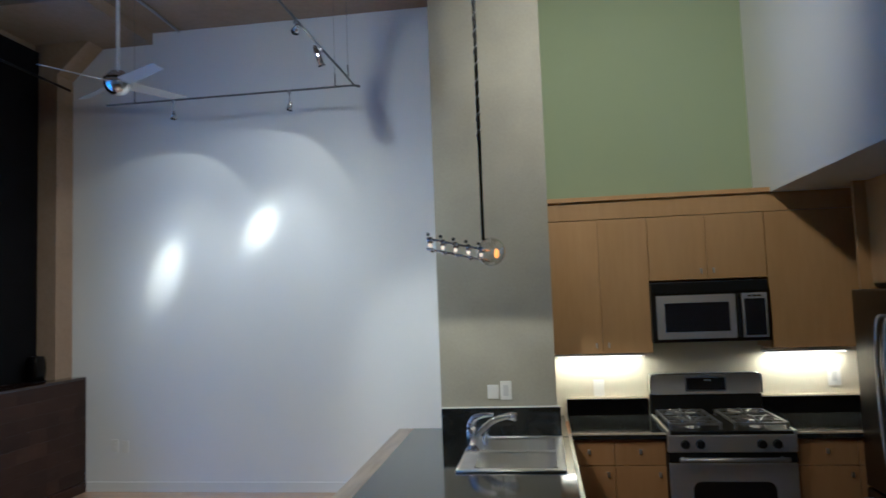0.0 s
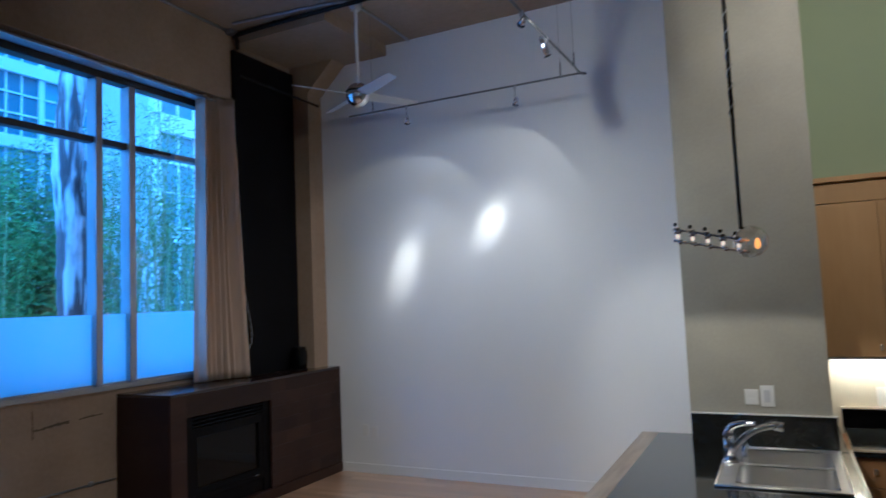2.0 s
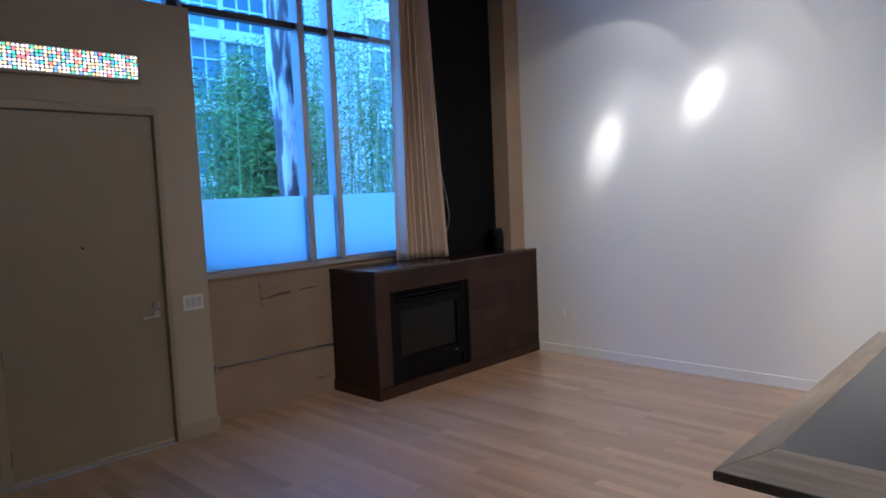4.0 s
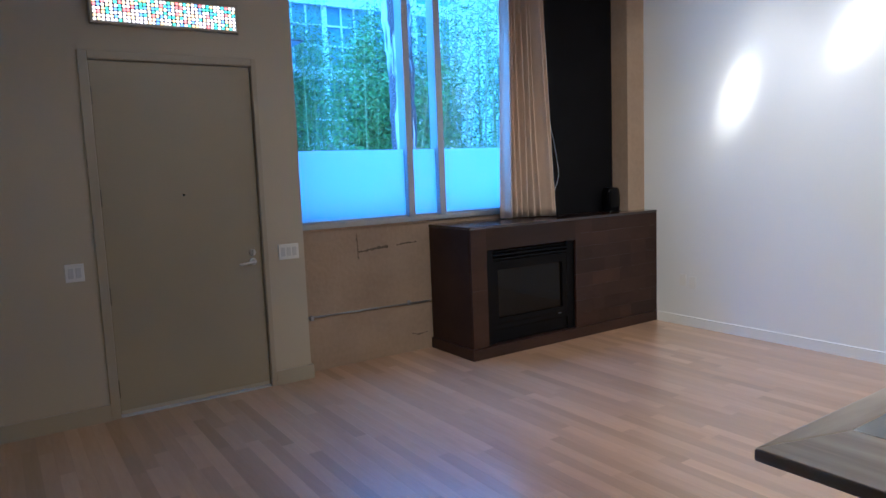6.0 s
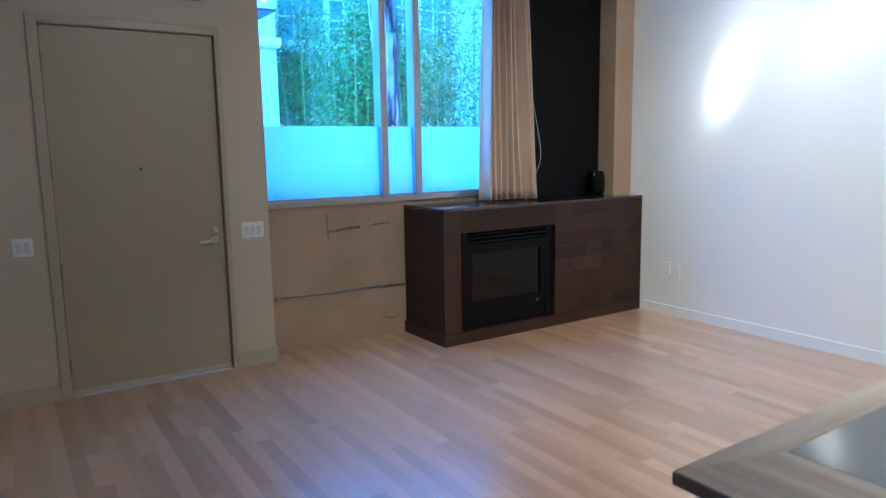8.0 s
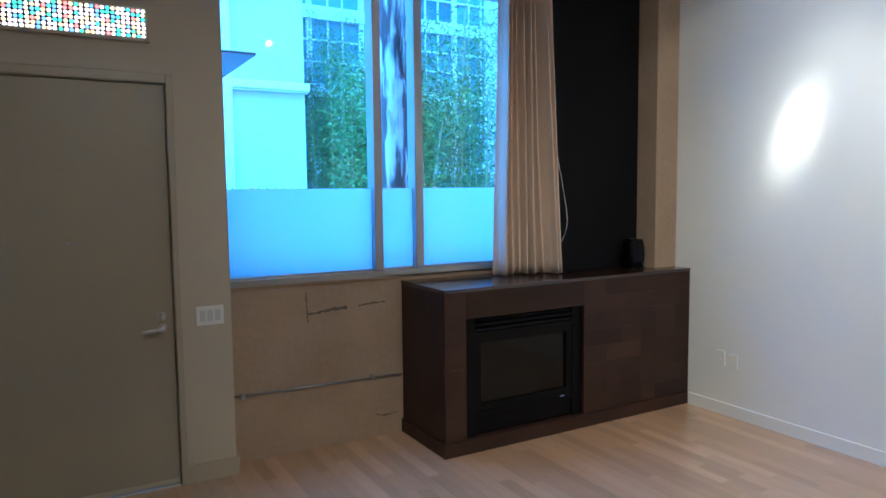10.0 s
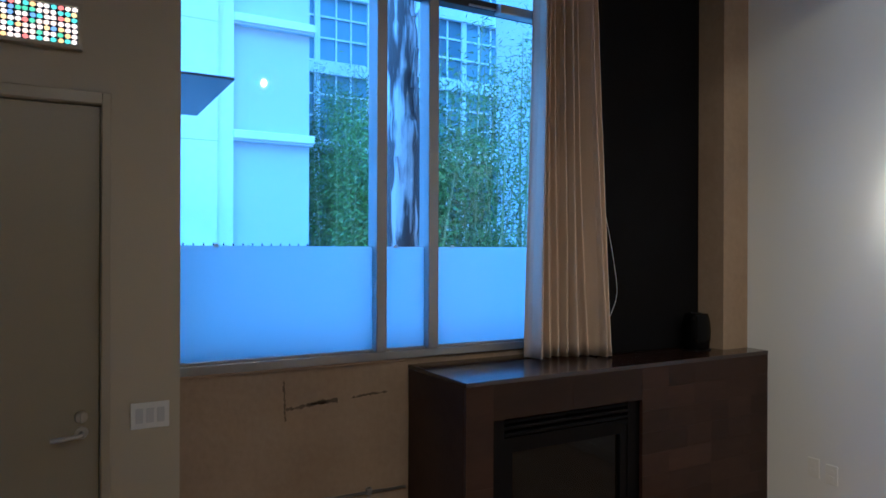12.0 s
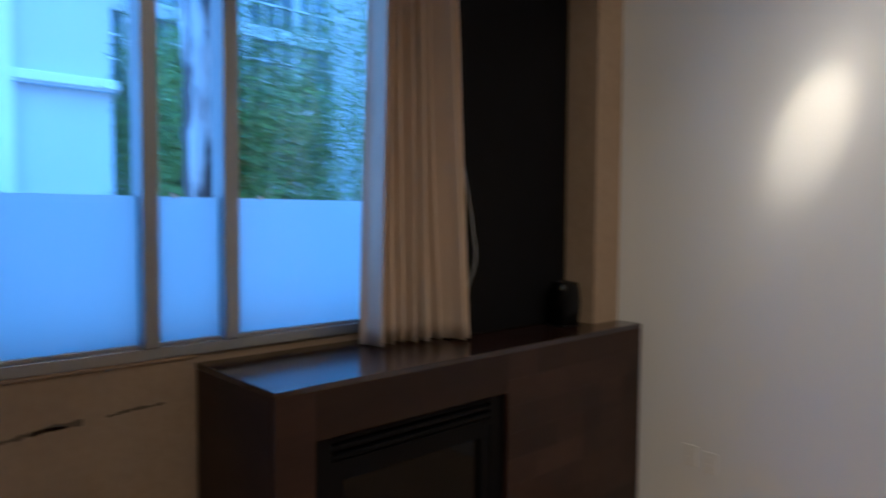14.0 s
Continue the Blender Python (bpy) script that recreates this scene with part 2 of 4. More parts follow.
def pipe(bm, points, r, seg=10):
    pts = [Vector(p) for p in points]
    rings = []
    for i, p in enumerate(pts):
        d = (pts[min(i + 1, len(pts) - 1)] - pts[max(i - 1, 0)]).normalized()
        side = d.orthogonal().normalized() if i == 0 else (side - d * side.dot(d)).normalized()
        up = d.cross(side)
        rr = r[i] if isinstance(r, (list, tuple)) else r
        rings.append([bm.verts.new(p + (side * math.cos(a) + up * math.sin(a)) * rr) for a in (2 * math.pi * k / seg for k in range(seg))])
    for u, v in zip(rings, rings[1:]):
        for k in range(seg):
            bm.faces.new((u[k], u[(k + 1) % seg], v[(k + 1) % seg], v[k]))
    bm.faces.new(rings[0][::-1])
    bm.faces.new(rings[-1])
    return bm


def arc(points, n=8):
    """A smooth line through the points."""
    p = [Vector(points[0])] + [Vector(q) for q in points] + [Vector(points[-1])]
    out = []
    for i in range(1, len(p) - 2):
        for k in range(n):
            t = k / n
            out.append(0.5 * ((2 * p[i]) + (p[i + 1] - p[i - 1]) * t + (2 * p[i - 1] - 5 * p[i] + 4 * p[i + 1] - p[i + 2]) * t * t + (3 * p[i] - p[i - 1] - 3 * p[i + 1] + p[i + 2]) * t ** 3))
    return out + [Vector(points[-1])]


def mesh(name, bm, material, smooth=False):
    bmesh.ops.recalc_face_normals(bm, faces=bm.faces)
    data = bpy.data.meshes.new(name)
    bm.to_mesh(data)
    bm.free()
    data.materials.append(material)
    if smooth:
        data.shade_smooth()
    return new(name, data)


def thing(name, at, label, category, group="", kind=""):
    ob = new(name)
    ob.empty_display_size = 0.1
    ob.matrix_basis = Matrix.Translation(at)
    return tagged(ob, label, category, group, kind)


def part(name, bm, material, parent, label="", smooth=False):
    ob = mesh(name, bm, material, smooth)
    ob.parent = parent
    if parent.type == "EMPTY":
        ob.matrix_parent_inverse = parent.matrix_basis.inverted()
    return tagged(ob, label)


def solid(name, bm, material, label, category, kind="", smooth=False):
    return tagged(mesh(name, bm, material, smooth), label, category, kind=kind)


def B(*a, **k):
    return box(bmesh.new(), *a, **k)


def C(*a, **k):
    return cyl(bmesh.new(), *a, **k)


def boxes(*list_of):
    bm = bmesh.new()
    for b in list_of:
        box(bm, *b)
    return bm


# ---- the large structure ----
H_CEIL = 4.70
S = "structure"
ceil_bm = boxes((-0.3, -9.2, H_CEIL, 9.2, 0.2, H_CEIL + 0.25), (0.24, -1.14, 4.58, 1.40, 0, H_CEIL + 0.02))
solid("ceiling", ceil_bm, M_ceiling, "raw brown concrete ceiling with a drop panel", "ceiling", S)
# wall of the windows: concrete below, spandrel beam above
solid("wall_west", boxes((-0.22, -3.66, 0, 0, 0, 1.19), (-0.22, -0.6, 1.19, 0, 0, 3.97), (-0.3, -9.2, 3.97, 0.24, 0, H_CEIL)), M_concrete, "board-formed brown concrete wall under and over the window", "wall", S)
wall_w = bpy.data.objects["wall_west"]
M_crack = mat("dark_crack", (0.10, 0.075, 0.055), 0.9, second=(0.2, 0.15, 0.11), grain=30, bump=0.2)


def crack(points, widths, seed):
    rnd = random.Random(seed)
    bm = bmesh.new()
    pts = arc([(0.0, y, z) for y, z in points], 10)
    rows = []
    for i, p in enumerate(pts):
        w = widths * rnd.uniform(0.25, 1.3) * (0.2 if i in (0, len(pts) - 1) else 1)
        d = (pts[min(i + 1, len(pts) - 1)] - pts[max(i - 1, 0)]).normalized()
        side = Vector((0, -d.z, d.y)) * w
        j = Vector((0, rnd.uniform(-0.003, 0.003), rnd.uniform(-0.003, 0.003)))
        rows.append([bm.verts.new(p + side + j + Vector((0.0012, 0, 0))), bm.verts.new(p - side + j + Vector((0.0012, 0, 0)))])
    for a, b in zip(rows, rows[1:]):
        bm.faces.new((a[0], a[1], b[1], b[0]))
    ob = mesh("crack", bm, M_crack)
    ob.parent = wall_w


crack([(-3.105, 1.12), (-3.10, 1.03), (-3.10, 0.96), (-3.095, 0.90)], 0.006, 1)
crack([(-3.10, 0.965), (-3.02, 0.97), (-2.95, 0.978), (-2.85, 0.98)], 0.009, 2)
crack([(-2.97, 0.972), (-2.90, 0.985), (-2.80, 0.985)], 0.012, 3)
crack([(-2.72, 0.99), (-2.62, 1.0), (-2.5, 1.005)], 0.006, 4)
crack([(-2.60, 0.17), (-2.52, 0.15), (-2.42, 0.16)], 0.006, 5)

# wall of the entrance, lower than the ceiling
WE = 0.15
entry = boxes((-0.22, -9.2, 0, WE, -5.072, 3.28), (-0.22, -3.978, 0, WE, -3.645, 3.28), (-0.22, -5.072, 2.46, WE, -3.978, 3.28))
solid("wall_entry", entry, M_taupe, "taupe painted entrance wall stopping below the windows", "wall", S)
solid("wall_north", boxes((-0.3, 0, 0, 9.2, 0.2, H_CEIL)), M_white, "tall white painted wall lit by spotlights", "wall", S)
solid("wall_south", boxes((-0.3, -9.2, 0, 9.2, -9.0, H_CEIL)), M_white, "plain white painted wall", "wall", S)
solid("wall_east", boxes((9.0, -9.0, 0, 9.2, 0, H_CEIL)), M_white, "plain white painted wall", "wall", S)
solid("wall_pier", boxes((4.65, -2.165, 0, 5.37, 0, H_CEIL)), M_pier, "grey-green painted pier beside the sink", "wall", S)
solid("wall_kitchen_upper", boxes((5.37, -1.40, 2.44, 9.0, -1.2, H_CEIL)), M_green, "sage green painted wall above the cabinets", "wall", S)
solid("wall_kitchen", boxes((5.37, -1.397, 0, 9.0, -1.2, 2.44)), M_cream, "cream painted kitchen wall", "wall", S)
solid("wall_bulkhead", boxes((6.83, -6.2, 2.43, 9.0, -1.40, H_CEIL)), M_white, "white painted bulkhead over the refrigerator", "wall", S)

col = bmesh.new()
box(col, 0, -0.248, 0, 0.49, 0, H_CEIL - 0.12)
hv = [(0.49, 4.25), (0.49, 4.58), (0.84, 4.58)]
va = [col.verts.new((x, -0.248, z)) for x, z in hv]
vb = [col.verts.new((x, -0.001, z)) for x, z in hv]
col.faces.new(va), col.faces.new(vb[::-1])
for i in range(3):
    col.faces.new((va[i], va[(i + 1) % 3], vb[(i + 1) % 3], vb[i]))
solid("wall_column", col, M_concrete, "raw concrete column with a flared capital", "column", S)

solid("baseboard_north", boxes((0.66, -0.016, 0, 4.65, 0, 0.095)), M_white, "white painted baseboard", "baseboard", S)
solid("baseboard_entry", boxes((WE, -9.0, 0, WE + 0.018, -5.132, 0.115), (WE, -3.94, 0, WE + 0.018, -3.627, 0.115), (0.0, -3.645, 0, WE, -3.627, 0.115)), M_taupe_trim, "taupe painted baseboard", "baseboard", S)

# ---- windows ----
def pane_window():
    w = thing("window_1", (0.0, -2.5, 1.19), "tall aluminium window with frosted lower panes", "window", kind=S)
    x0, x1 = -0.075, 0.03
    for y0, y1, z0, z1 in ((-3.66, -0.6, 1.19, 1.236), (-0.65, -0.6, 1.236, 3.87), (-3.66, -3.635, 1.236, 3.87)):
        part("window_frame", B(x0, y0, z0, x1, y1, z1, bevel=0.004), M_frame, w)
    part("window_head", B(x0, -3.66, 3.872, x1 + 0.008, -0.6, 3.968, bevel=0.004), M_darkframe, w)
    part("head_trim", B(x1 + 0.009, -3.66, 3.945, x1 + 0.03, -0.6, 3.968, bevel=0.003), M_frame, w)
    for y0, y1 in ((-2.593, -2.528), (-2.262, -2.195)):
        part("mullion", B(x0, y0, 1.236, x1 + 0.02, y1, 3.87, bevel=0.007), M_frame, w)
    spans = ((-3.635, -2.593), (-2.528, -2.262), (-2.195, -0.65))
    for y0, y1 in spans:
        part("transom", B(x0 + 0.01, y0, 3.295, x1 - 0.005, y1, 3.35, bevel=0.005), M_darkframe, w)
        part("glazing_bead", B(x1 - 0.035, y0, 1.236, x1 - 0.015, y1, 1.252, bevel=0.003), M_frame, w)
        part("frosted_pane", B(-0.018, y0, 1.236, -0.010, y1, 1.833), M_frost, w, "frosted glass pane")
        for z0, z1 in ((1.236, 3.295), (3.35, 3.87)):
            p = part("pane", B(-0.030, y0, z0, -0.024, y1, z1), M_pane, w, "clear glass pane")
            p.visible_shadow = False
    # unseen bar outside, added to darken the foot of the frosted panes
    part("shade_bar", B(-0.19, -3.66, 1.191, x0 - 0.001, -0.6, 1.285, bevel=0.004), M_darkframe, w)
    for y in (-3.45, -2.45, -2.07):
        part("film_clip", B(-0.009, y - 0.012, 1.826, -0.003, y + 0.012, 1.845, bevel=0.002), M_plate, w)
    opener = part("opener", B(0.0, -1.78, 3.275, 0.075, -1.32, 3.335, bevel=0.01), M_frame, w, "metal window opener")
    part("opener_arm", B(0.02, -1.98, 3.30, 0.035, -1.78, 3.312, bevel=0.002), M_frame, opener)
    part("sill", B(0.0, -3.645, 1.174, 0.022, -2.375, 1.1895, bevel=0.004), M_concrete, w)


def upper_window():
    w = thing("window_2", (-0.06, -6, 3.28), "clerestory window above the entrance wall", "window", kind=S)
    for z0, z1 in ((3.28, 3.33), (3.93, 3.97)):
        part("window_frame", B(-0.10, -9.2, z0, -0.01, -3.68, z1, bevel=0.004), M_darkframe, w)
    for y in (-3.68, -4.07, -5.5, -6.6, -7.7):
        part("mullion", B(-0.10, y - 0.055, 3.33, -0.01, y + 0.055, 3.93, bevel=0.005), M_darkframe, w)
    for a, b in ((-3.735, -4.015), (-4.125, -5.445), (-5.555, -6.545), (-6.655, -7.645), (-7.755, -9.2)):
        p = part("pane", B(-0.08, b, 3.33, -0.074, a, 3.93), M_pane, w, "clear glass pane")
        p.visible_shadow = False


pane_window()
upper_window()


# ---- entrance door ----
def entrance_door():
    d = thing("door_1", (WE, -4.525, 0), "closed olive-taupe entrance door with lever handle", "door", kind=S)
    y0, y1, zt = -5.065, -3.985, 2.455
    xf = WE - 0.022
    leaf = part("leaf", B(xf - 0.045, y0, 0.016, xf, y1, zt, bevel=0.003), M_door, d)
    for a, b, z0, z1 in ((y0 - 0.067, y0 - 0.007, 0, 2.515), (y1 + 0.007, y1 + 0.045, 0, 2.515), (y0 - 0.007, y1 + 0.007, 2.462, 2.515)):
        part("casing", B(WE + 0.0005, a, z0, WE + 0.014, b, z1, bevel=0.004), M_taupe_trim, d)
    for a, b, z0, z1 in ((y0 - 0.007, y0 - 0.004, 0, 2.462), (y1 + 0.004, y1 + 0.007, 0, 2.462), (y0 - 0.004, y1 + 0.004, 2.459, 2.462)):
        part("jamb", B(WE - 0.1, a, z0, WE + 0.004, b, z1), M_taupe_trim, d)
    for a, b, z0, z1 in ((y0 - 0.004, y0 + 0.02, 0.012, 2.459), (y1 - 0.02, y1 + 0.004, 0.012, 2.459), (y0 + 0.02, y1 - 0.02, zt - 0.02, 2.459)):
        part("door_stop", B(xf - 0.075, a, z0, xf - 0.046, b, z1), M_blackmetal, d)
    part("threshold", B(WE - 0.10, y0, 0, WE + 0.006, y1, 0.011, bevel=0.003), M_steel, d, "pale metal threshold")
    part("door_sweep", B(xf + 0.0005, y0 + 0.004, 0.016, xf + 0.007, y1 - 0.004, 0.044, bevel=0.002), M_taupe, leaf, "pale weather strip along the foot")
    for z in (2.223, 1.537, 0.861, 0.205):
        bm = bmesh.new()
        for k in range(5):
            cyl(bm, (xf + 0.009, y0 - 0.003, z - 0.057 + 0.023 * k), (xf + 0.009, y0 - 0.003, z - 0.036 + 0.023 * k), 0.0085)
        cyl(bm, (xf + 0.009, y0 - 0.003, z - 0.064), (xf + 0.009, y0 - 0.003, z + 0.064), 0.005)
        box(bm, xf + 0.0003, y0 - 0.001, z - 0.056, xf + 0.003, y0 + 0.006, z + 0.056)
        part("hinge", bm, M_hinge, leaf)
    h = part("door_handle", C((xf, -4.055, 0.998), (xf + 0.013, -4.055, 0.998), 0.028, 0.026), M_steel, leaf, "steel lever handle")
    bm = pipe(bmesh.new(), arc([(xf + 0.01, -4.055, 0.998), (xf + 0.05, -4.055, 0.998), (xf + 0.062, -4.075, 0.996), (xf + 0.060, -4.12, 0.992), (xf + 0.058, -4.175, 0.988)]), 0.0105)
    part("lever", bm, M_steel, h, smooth=True)
    bm = cyl(bmesh.new(), (xf, -4.055, 1.068), (xf + 0.016, -4.055, 1.068), 0.027, 0.024)
    box(bm, xf + 0.016, -4.061, 1.046, xf + 0.033, -4.049, 1.092, bevel=0.004)
    part("thumb_turn", bm, M_steel, h)
    part("peephole", C((xf, -4.525, 1.531), (xf + 0.004, -4.525, 1.531), 0.009), M_chrome, leaf)


entrance_door()


# ---- fireplace side ----
def fireplace():
    f = thing("fireplace_cabinet", (0.33, -1.2, 0), "long dark-stained wooden fireplace cabinet against the window wall", "fireplace")
    t = 0.022
    part("top", B(0.002, -2.372, 1.124, 0.652, -0.002, 1.149, bevel=0.003), M_mantel_top, f)
    part("side_panel", B(0.004, -2.368, 0.1, 0.62, -2.34, 1.124, bevel=0.002), M_mantel, f)
    part("back", B(0.003, -2.34, 0.0, 0.02, -0.002, 1.124), M_black, f)
    x0, x1 = 0.622, 0.648
    # front boards around the fire opening
    cuts = [(-2.368, -2.203, 0.1, 0.60), (-2.368, -2.203, 0.60, 1.124), (-2.203, -1.68, 0.94, 1.124), (-1.68, -1.155, 0.94, 1.124)]
    rnd = random.Random(5)
    for j in range(8):
        z0, y = 0.1 + j * 0.128, -1.155
        while y < -0.01:
            y1 = min(y + rnd.choice((0.16, 0.22, 0.30, 0.38)), -0.002)
            if y1 > -0.08:
                y1 = -0.002
            cuts.append((y, y1, z0, z0 + 0.128))
            y = y1
    for y0, y1, z0, z1 in cuts:
        part("front_panel", B(x0, y0 + 0.0002, z0 + 0.0002, x1, y1 - 0.0002, z1 - 0.0002, bevel=0.0004), M_mantel, f)
    part("plinth", B(0.003, -2.385, 0, 0.662, -0.002, 0.098, bevel=0.003), M_mantel, f)
    # the fire
    ins = part("insert_frame", boxes((0.585, -2.203, 0.1, 0.618, -2.115, 0.94), (0.585, -1.243, 0.1, 0.618, -1.155, 0.94), (0.585, -2.115, 0.80, 0.618, -1.243, 0.83), (0.585, -2.115, 0.225, 0.618, -1.243, 0.27)), M_insert, f, "black metal fireplace insert")
    part("lower_panel", B(0.588, -2.115, 0.105, 0.606, -1.243, 0.222, bevel=0.004), M_insert, ins)
    for k in range(3):
        part("louvre", B(0.590 - 0.004 * k, -2.115, 0.838 + 0.034 * k, 0.624 - 0.004 * k, -1.243, 0.858 + 0.034 * k, bevel=0.005), M_insert, ins)
    part("inner_frame", boxes((0.60, -2.115, 0.27, 0.612, -2.06, 0.80), (0.60, -1.298, 0.27, 0.612, -1.243, 0.80), (0.60, -2.06, 0.75, 0.612, -1.298, 0.80), (0.60, -2.06, 0.27, 0.612, -1.298, 0.32)), M_insert, ins)
    part("fire_glass", B(0.588, -2.06, 0.32, 0.592, -1.298, 0.75), M_fireglass, ins, "dark smoked glass")
    part("label_plate", B(0.618, -1.36, 0.262, 0.620, -1.32, 0.268), M_steel, ins)
    bm = bmesh.new()
    for i in range(5):
        y = -1.95 + i * 0.13
        pipe(bm, arc([(0.35 + 0.03 * (i % 2), y, 0.30), (0.40, y + 0.12, 0.38 + 0.02 * i), (0.46, y + 0.25, 0.36)], 5), [0.03 + 0.008 * math.sin(k) for k in range(11)])
    part("logs", bm, M_log, f)
    part("firebox", boxes((0.03, -2.15, 0.2, 0.05, -1.2, 0.83), (0.05, -2.15, 0.2, 0.585, -2.115, 0.83), (0.05, -1.243, 0.2, 0.585, -1.2, 0.83), (0.05, -2.115, 0.2, 0.585, -1.243, 0.225)), M_black, f)


fireplace()
cb = thing("chimney_breast", (0.14, -0.7, 1.150), "tall matt black flue casing standing on the mantel", "chimney breast")
part("front_panel", B(0.265, -1.19, 1.151, 0.285, -0.25, 4.50, bevel=0.003), M_black, cb)
part("side_panel", B(0.001, -1.19, 1.151, 0.2645, -1.17, 4.50), M_black, cb)
part("side_panel", B(0.001, -0.27, 1.151, 0.2645, -0.25, 4.50), M_black, cb)
part("top_panel", B(0.001, -1.1695, 4.48, 0.2645, -0.2705, 4.50), M_black, cb)

# black object on the mantel
def speaker():
    sp = thing("speaker", (0.40, -0.42, 1.150), "small glossy black rounded speaker on the mantel", "speaker")
    bm = bmesh.new()
    n, m = 36, 14
    rings = []
    for j in range(m + 1):
        v = j / m
        z = 1.158 + 0.235 * v
        swell = 0.80 + 0.20 * math.sin(math.pi * (0.15 + 0.75 * v)) - 0.55 * max(0.0, v - 0.82) ** 1.2
        rings.append([bm.verts.new((0.40 + 0.07 * swell * math.copysign(abs(math.cos(a)) ** 0.6, math.cos(a)), -0.405 + 0.092 * swell * math.copysign(abs(math.sin(a)) ** 0.6, math.sin(a)), z)) for a in (2 * math.pi * k / n for k in range(n))])
    for a, b in zip(rings, rings[1:]):
        for k in range(n):
            bm.faces.new((a[k], a[(k + 1) % n], b[(k + 1) % n], b[k]))
    bm.faces.new(rings[0][::-1])
    bm.faces.new(rings[-1])
    body = part("body", bm, M_blackgloss, sp, smooth=True)
    part("base", B(0.34, -0.485, 1.150, 0.46, -0.325, 1.160, bevel=0.004), M_blackmetal, sp)
    part("control_ring", pipe(bmesh.new(), [(0.40 + 0.028 * math.cos(k * math.pi / 8), -0.405 + 0.036 * math.sin(k * math.pi / 8), 1.395) for k in range(17)], 0.004, 8), M_blackmetal, body, smooth=True)


speaker()


def curtain():
    c = thing("curtain", (0.2, -1.33, 1.154), "pleated beige linen curtain gathered beside the window", "curtain")
    bm = bmesh.new()
    rows, cols = 30, 220
    rnd = random.Random(21)
    widths = [rnd.uniform(0.7, 1.35) for _ in range(8)]
    total = sum(widths)
    edges = [sum(widths[:k]) / total for k in range(9)]
    depth = [rnd.uniform(0.75, 1.2) for _ in range(8)]
    grid = []
    for j in range(rows + 1):
        s = j / rows
        z = 3.962 - s * (3.962 - 1.155)
        y0, y1 = -1.525 - 0.105 * s ** 0.8, -1.205 + 0.095 * s ** 2
        row = []
        for i in range(cols + 1):
            u = i / cols
            k = max(q for q in range(8) if edges[q] <= u)
            w = (u - edges[k]) / (edges[k + 1] - edges[k])
            fold = max(0.0, math.sin(math.pi * w)) ** 2.0
            lean = 0.012 * math.sin(5.0 * s + 1.7 * k) * s
            x = 0.09 + 0.05 * s + 0.115 * min(1.0, max(0.0, (u - 0.35) / 0.5)) ** 1.5 + depth[k] * (0.125 + 0.03 * s) * fold
            y = y0 + (y1 - y0) * u + 0.010 * math.sin(2 * math.pi * w) * (0.5 + s) + lean
            if y > -1.22:
                x = max(x, 0.292 + 0.05 * fold * depth[k])
            row.append(bm.verts.new((x, y, z + (0.006 * fold if j == rows else 0.0))))
        grid.append(row)
    for a, b in zip(grid, grid[1:]):
        for i in range(cols):
            bm.faces.new((a[i], a[i + 1], b[i + 1], b[i]))
    cloth = part("cloth", bm, M_curtain, c, smooth=True)
    md = cloth.modifiers.new("thickness", "SOLIDIFY")
    md.thickness = 0.003
    bm = bmesh.new()
    box(bm, 0.062, -3.55, 3.925, 0.20, -1.20, 3.945, bevel=0.003)
    part("curtain_track", bm, M_frame, c)
    bm = pipe(bmesh.new(), arc([(0.292, -1.17, 2.3), (0.30, -1.14, 2.1), (0.325, -1.09, 1.8), (0.335, -1.06, 1.55), (0.318, -1.10, 1.40)], 8), 0.0018, 6)
    part("cord", bm, M_plate, c, "thin pale cord")


curtain()

cond = thing("conduit", (0.01, -3.0, 0.44), "thin steel conduit along the concrete wall", "conduit")
part("tube", pipe(bmesh.new(), [(0.014, -3.63, 0.463), (0.014, -3.0, 0.456), (0.014, -2.39, 0.446)], 0.008), M_pipe, cond, smooth=True)
for y in (-3.56, -2.62):
    part("clip", B(0.0, y - 0.015, 0.438, 0.028, y + 0.015, 0.476, bevel=0.004), M_pipe, cond)


def plate(name, at, axis, w, h, n, label):
    """A wall plate at its centre; axis: the way it faces."""
    x, y, z = at
    p = thing(name, at, label, "light switch" if name == "light_switch" else "outlet")
    def slab(u0, u1, z0, z1, d0, d1, bv):
        if axis == "x":
            return B(x + d0, y + u0, z + z0, x + d1, y + u1, z + z1, bevel=bv)
        return B(x + u0, y - d1, z + z0, x + u1, y - d0, z + z1, bevel=bv)
    part("plate", slab(-w / 2, w / 2, -h / 2, h / 2, 0, 0.007, 0.002), M_plate, p)
    for i in range(n):
        u = (i - (n - 1) / 2) * 0.046
        if name == "light_switch":
            part("rocker", slab(u - 0.016, u + 0.016, -0.034, 0.034, 0.007, 0.011, 0.0015), M_blade, p)
        else:
            for dz in (-0.02, 0.02):
                part("socket", slab(u - 0.017, u + 0.017, dz - 0.014, dz + 0.014, 0.007, 0.009, 0.001), M_plate, p)


plate("light_switch", (WE, -5.268, 1.05), "x", 0.115, 0.12, 2, "white double light switch beside the entrance door")
plate("light_switch", (WE, -3.775, 1.05), "x", 0.165, 0.12, 3, "white triple light switch beside the entrance door")
plate("outlet", (0.97, 0, 0.455), "y", 0.075, 0.118, 1, "white outlet low on the white wall")
plate("outlet", (1.085, 0, 0.44), "y", 0.075, 0.118, 1, "white outlet low on the white wall")
plate("outlet", (4.98, -2.165, 1.215), "y", 0.07, 0.085, 1, "grey-white outlet above the sink backsplash")
plate("light_switch", (5.06, -2.165, 1.222), "y", 0.07, 0.115, 1, "white light switch above the sink backsplash")
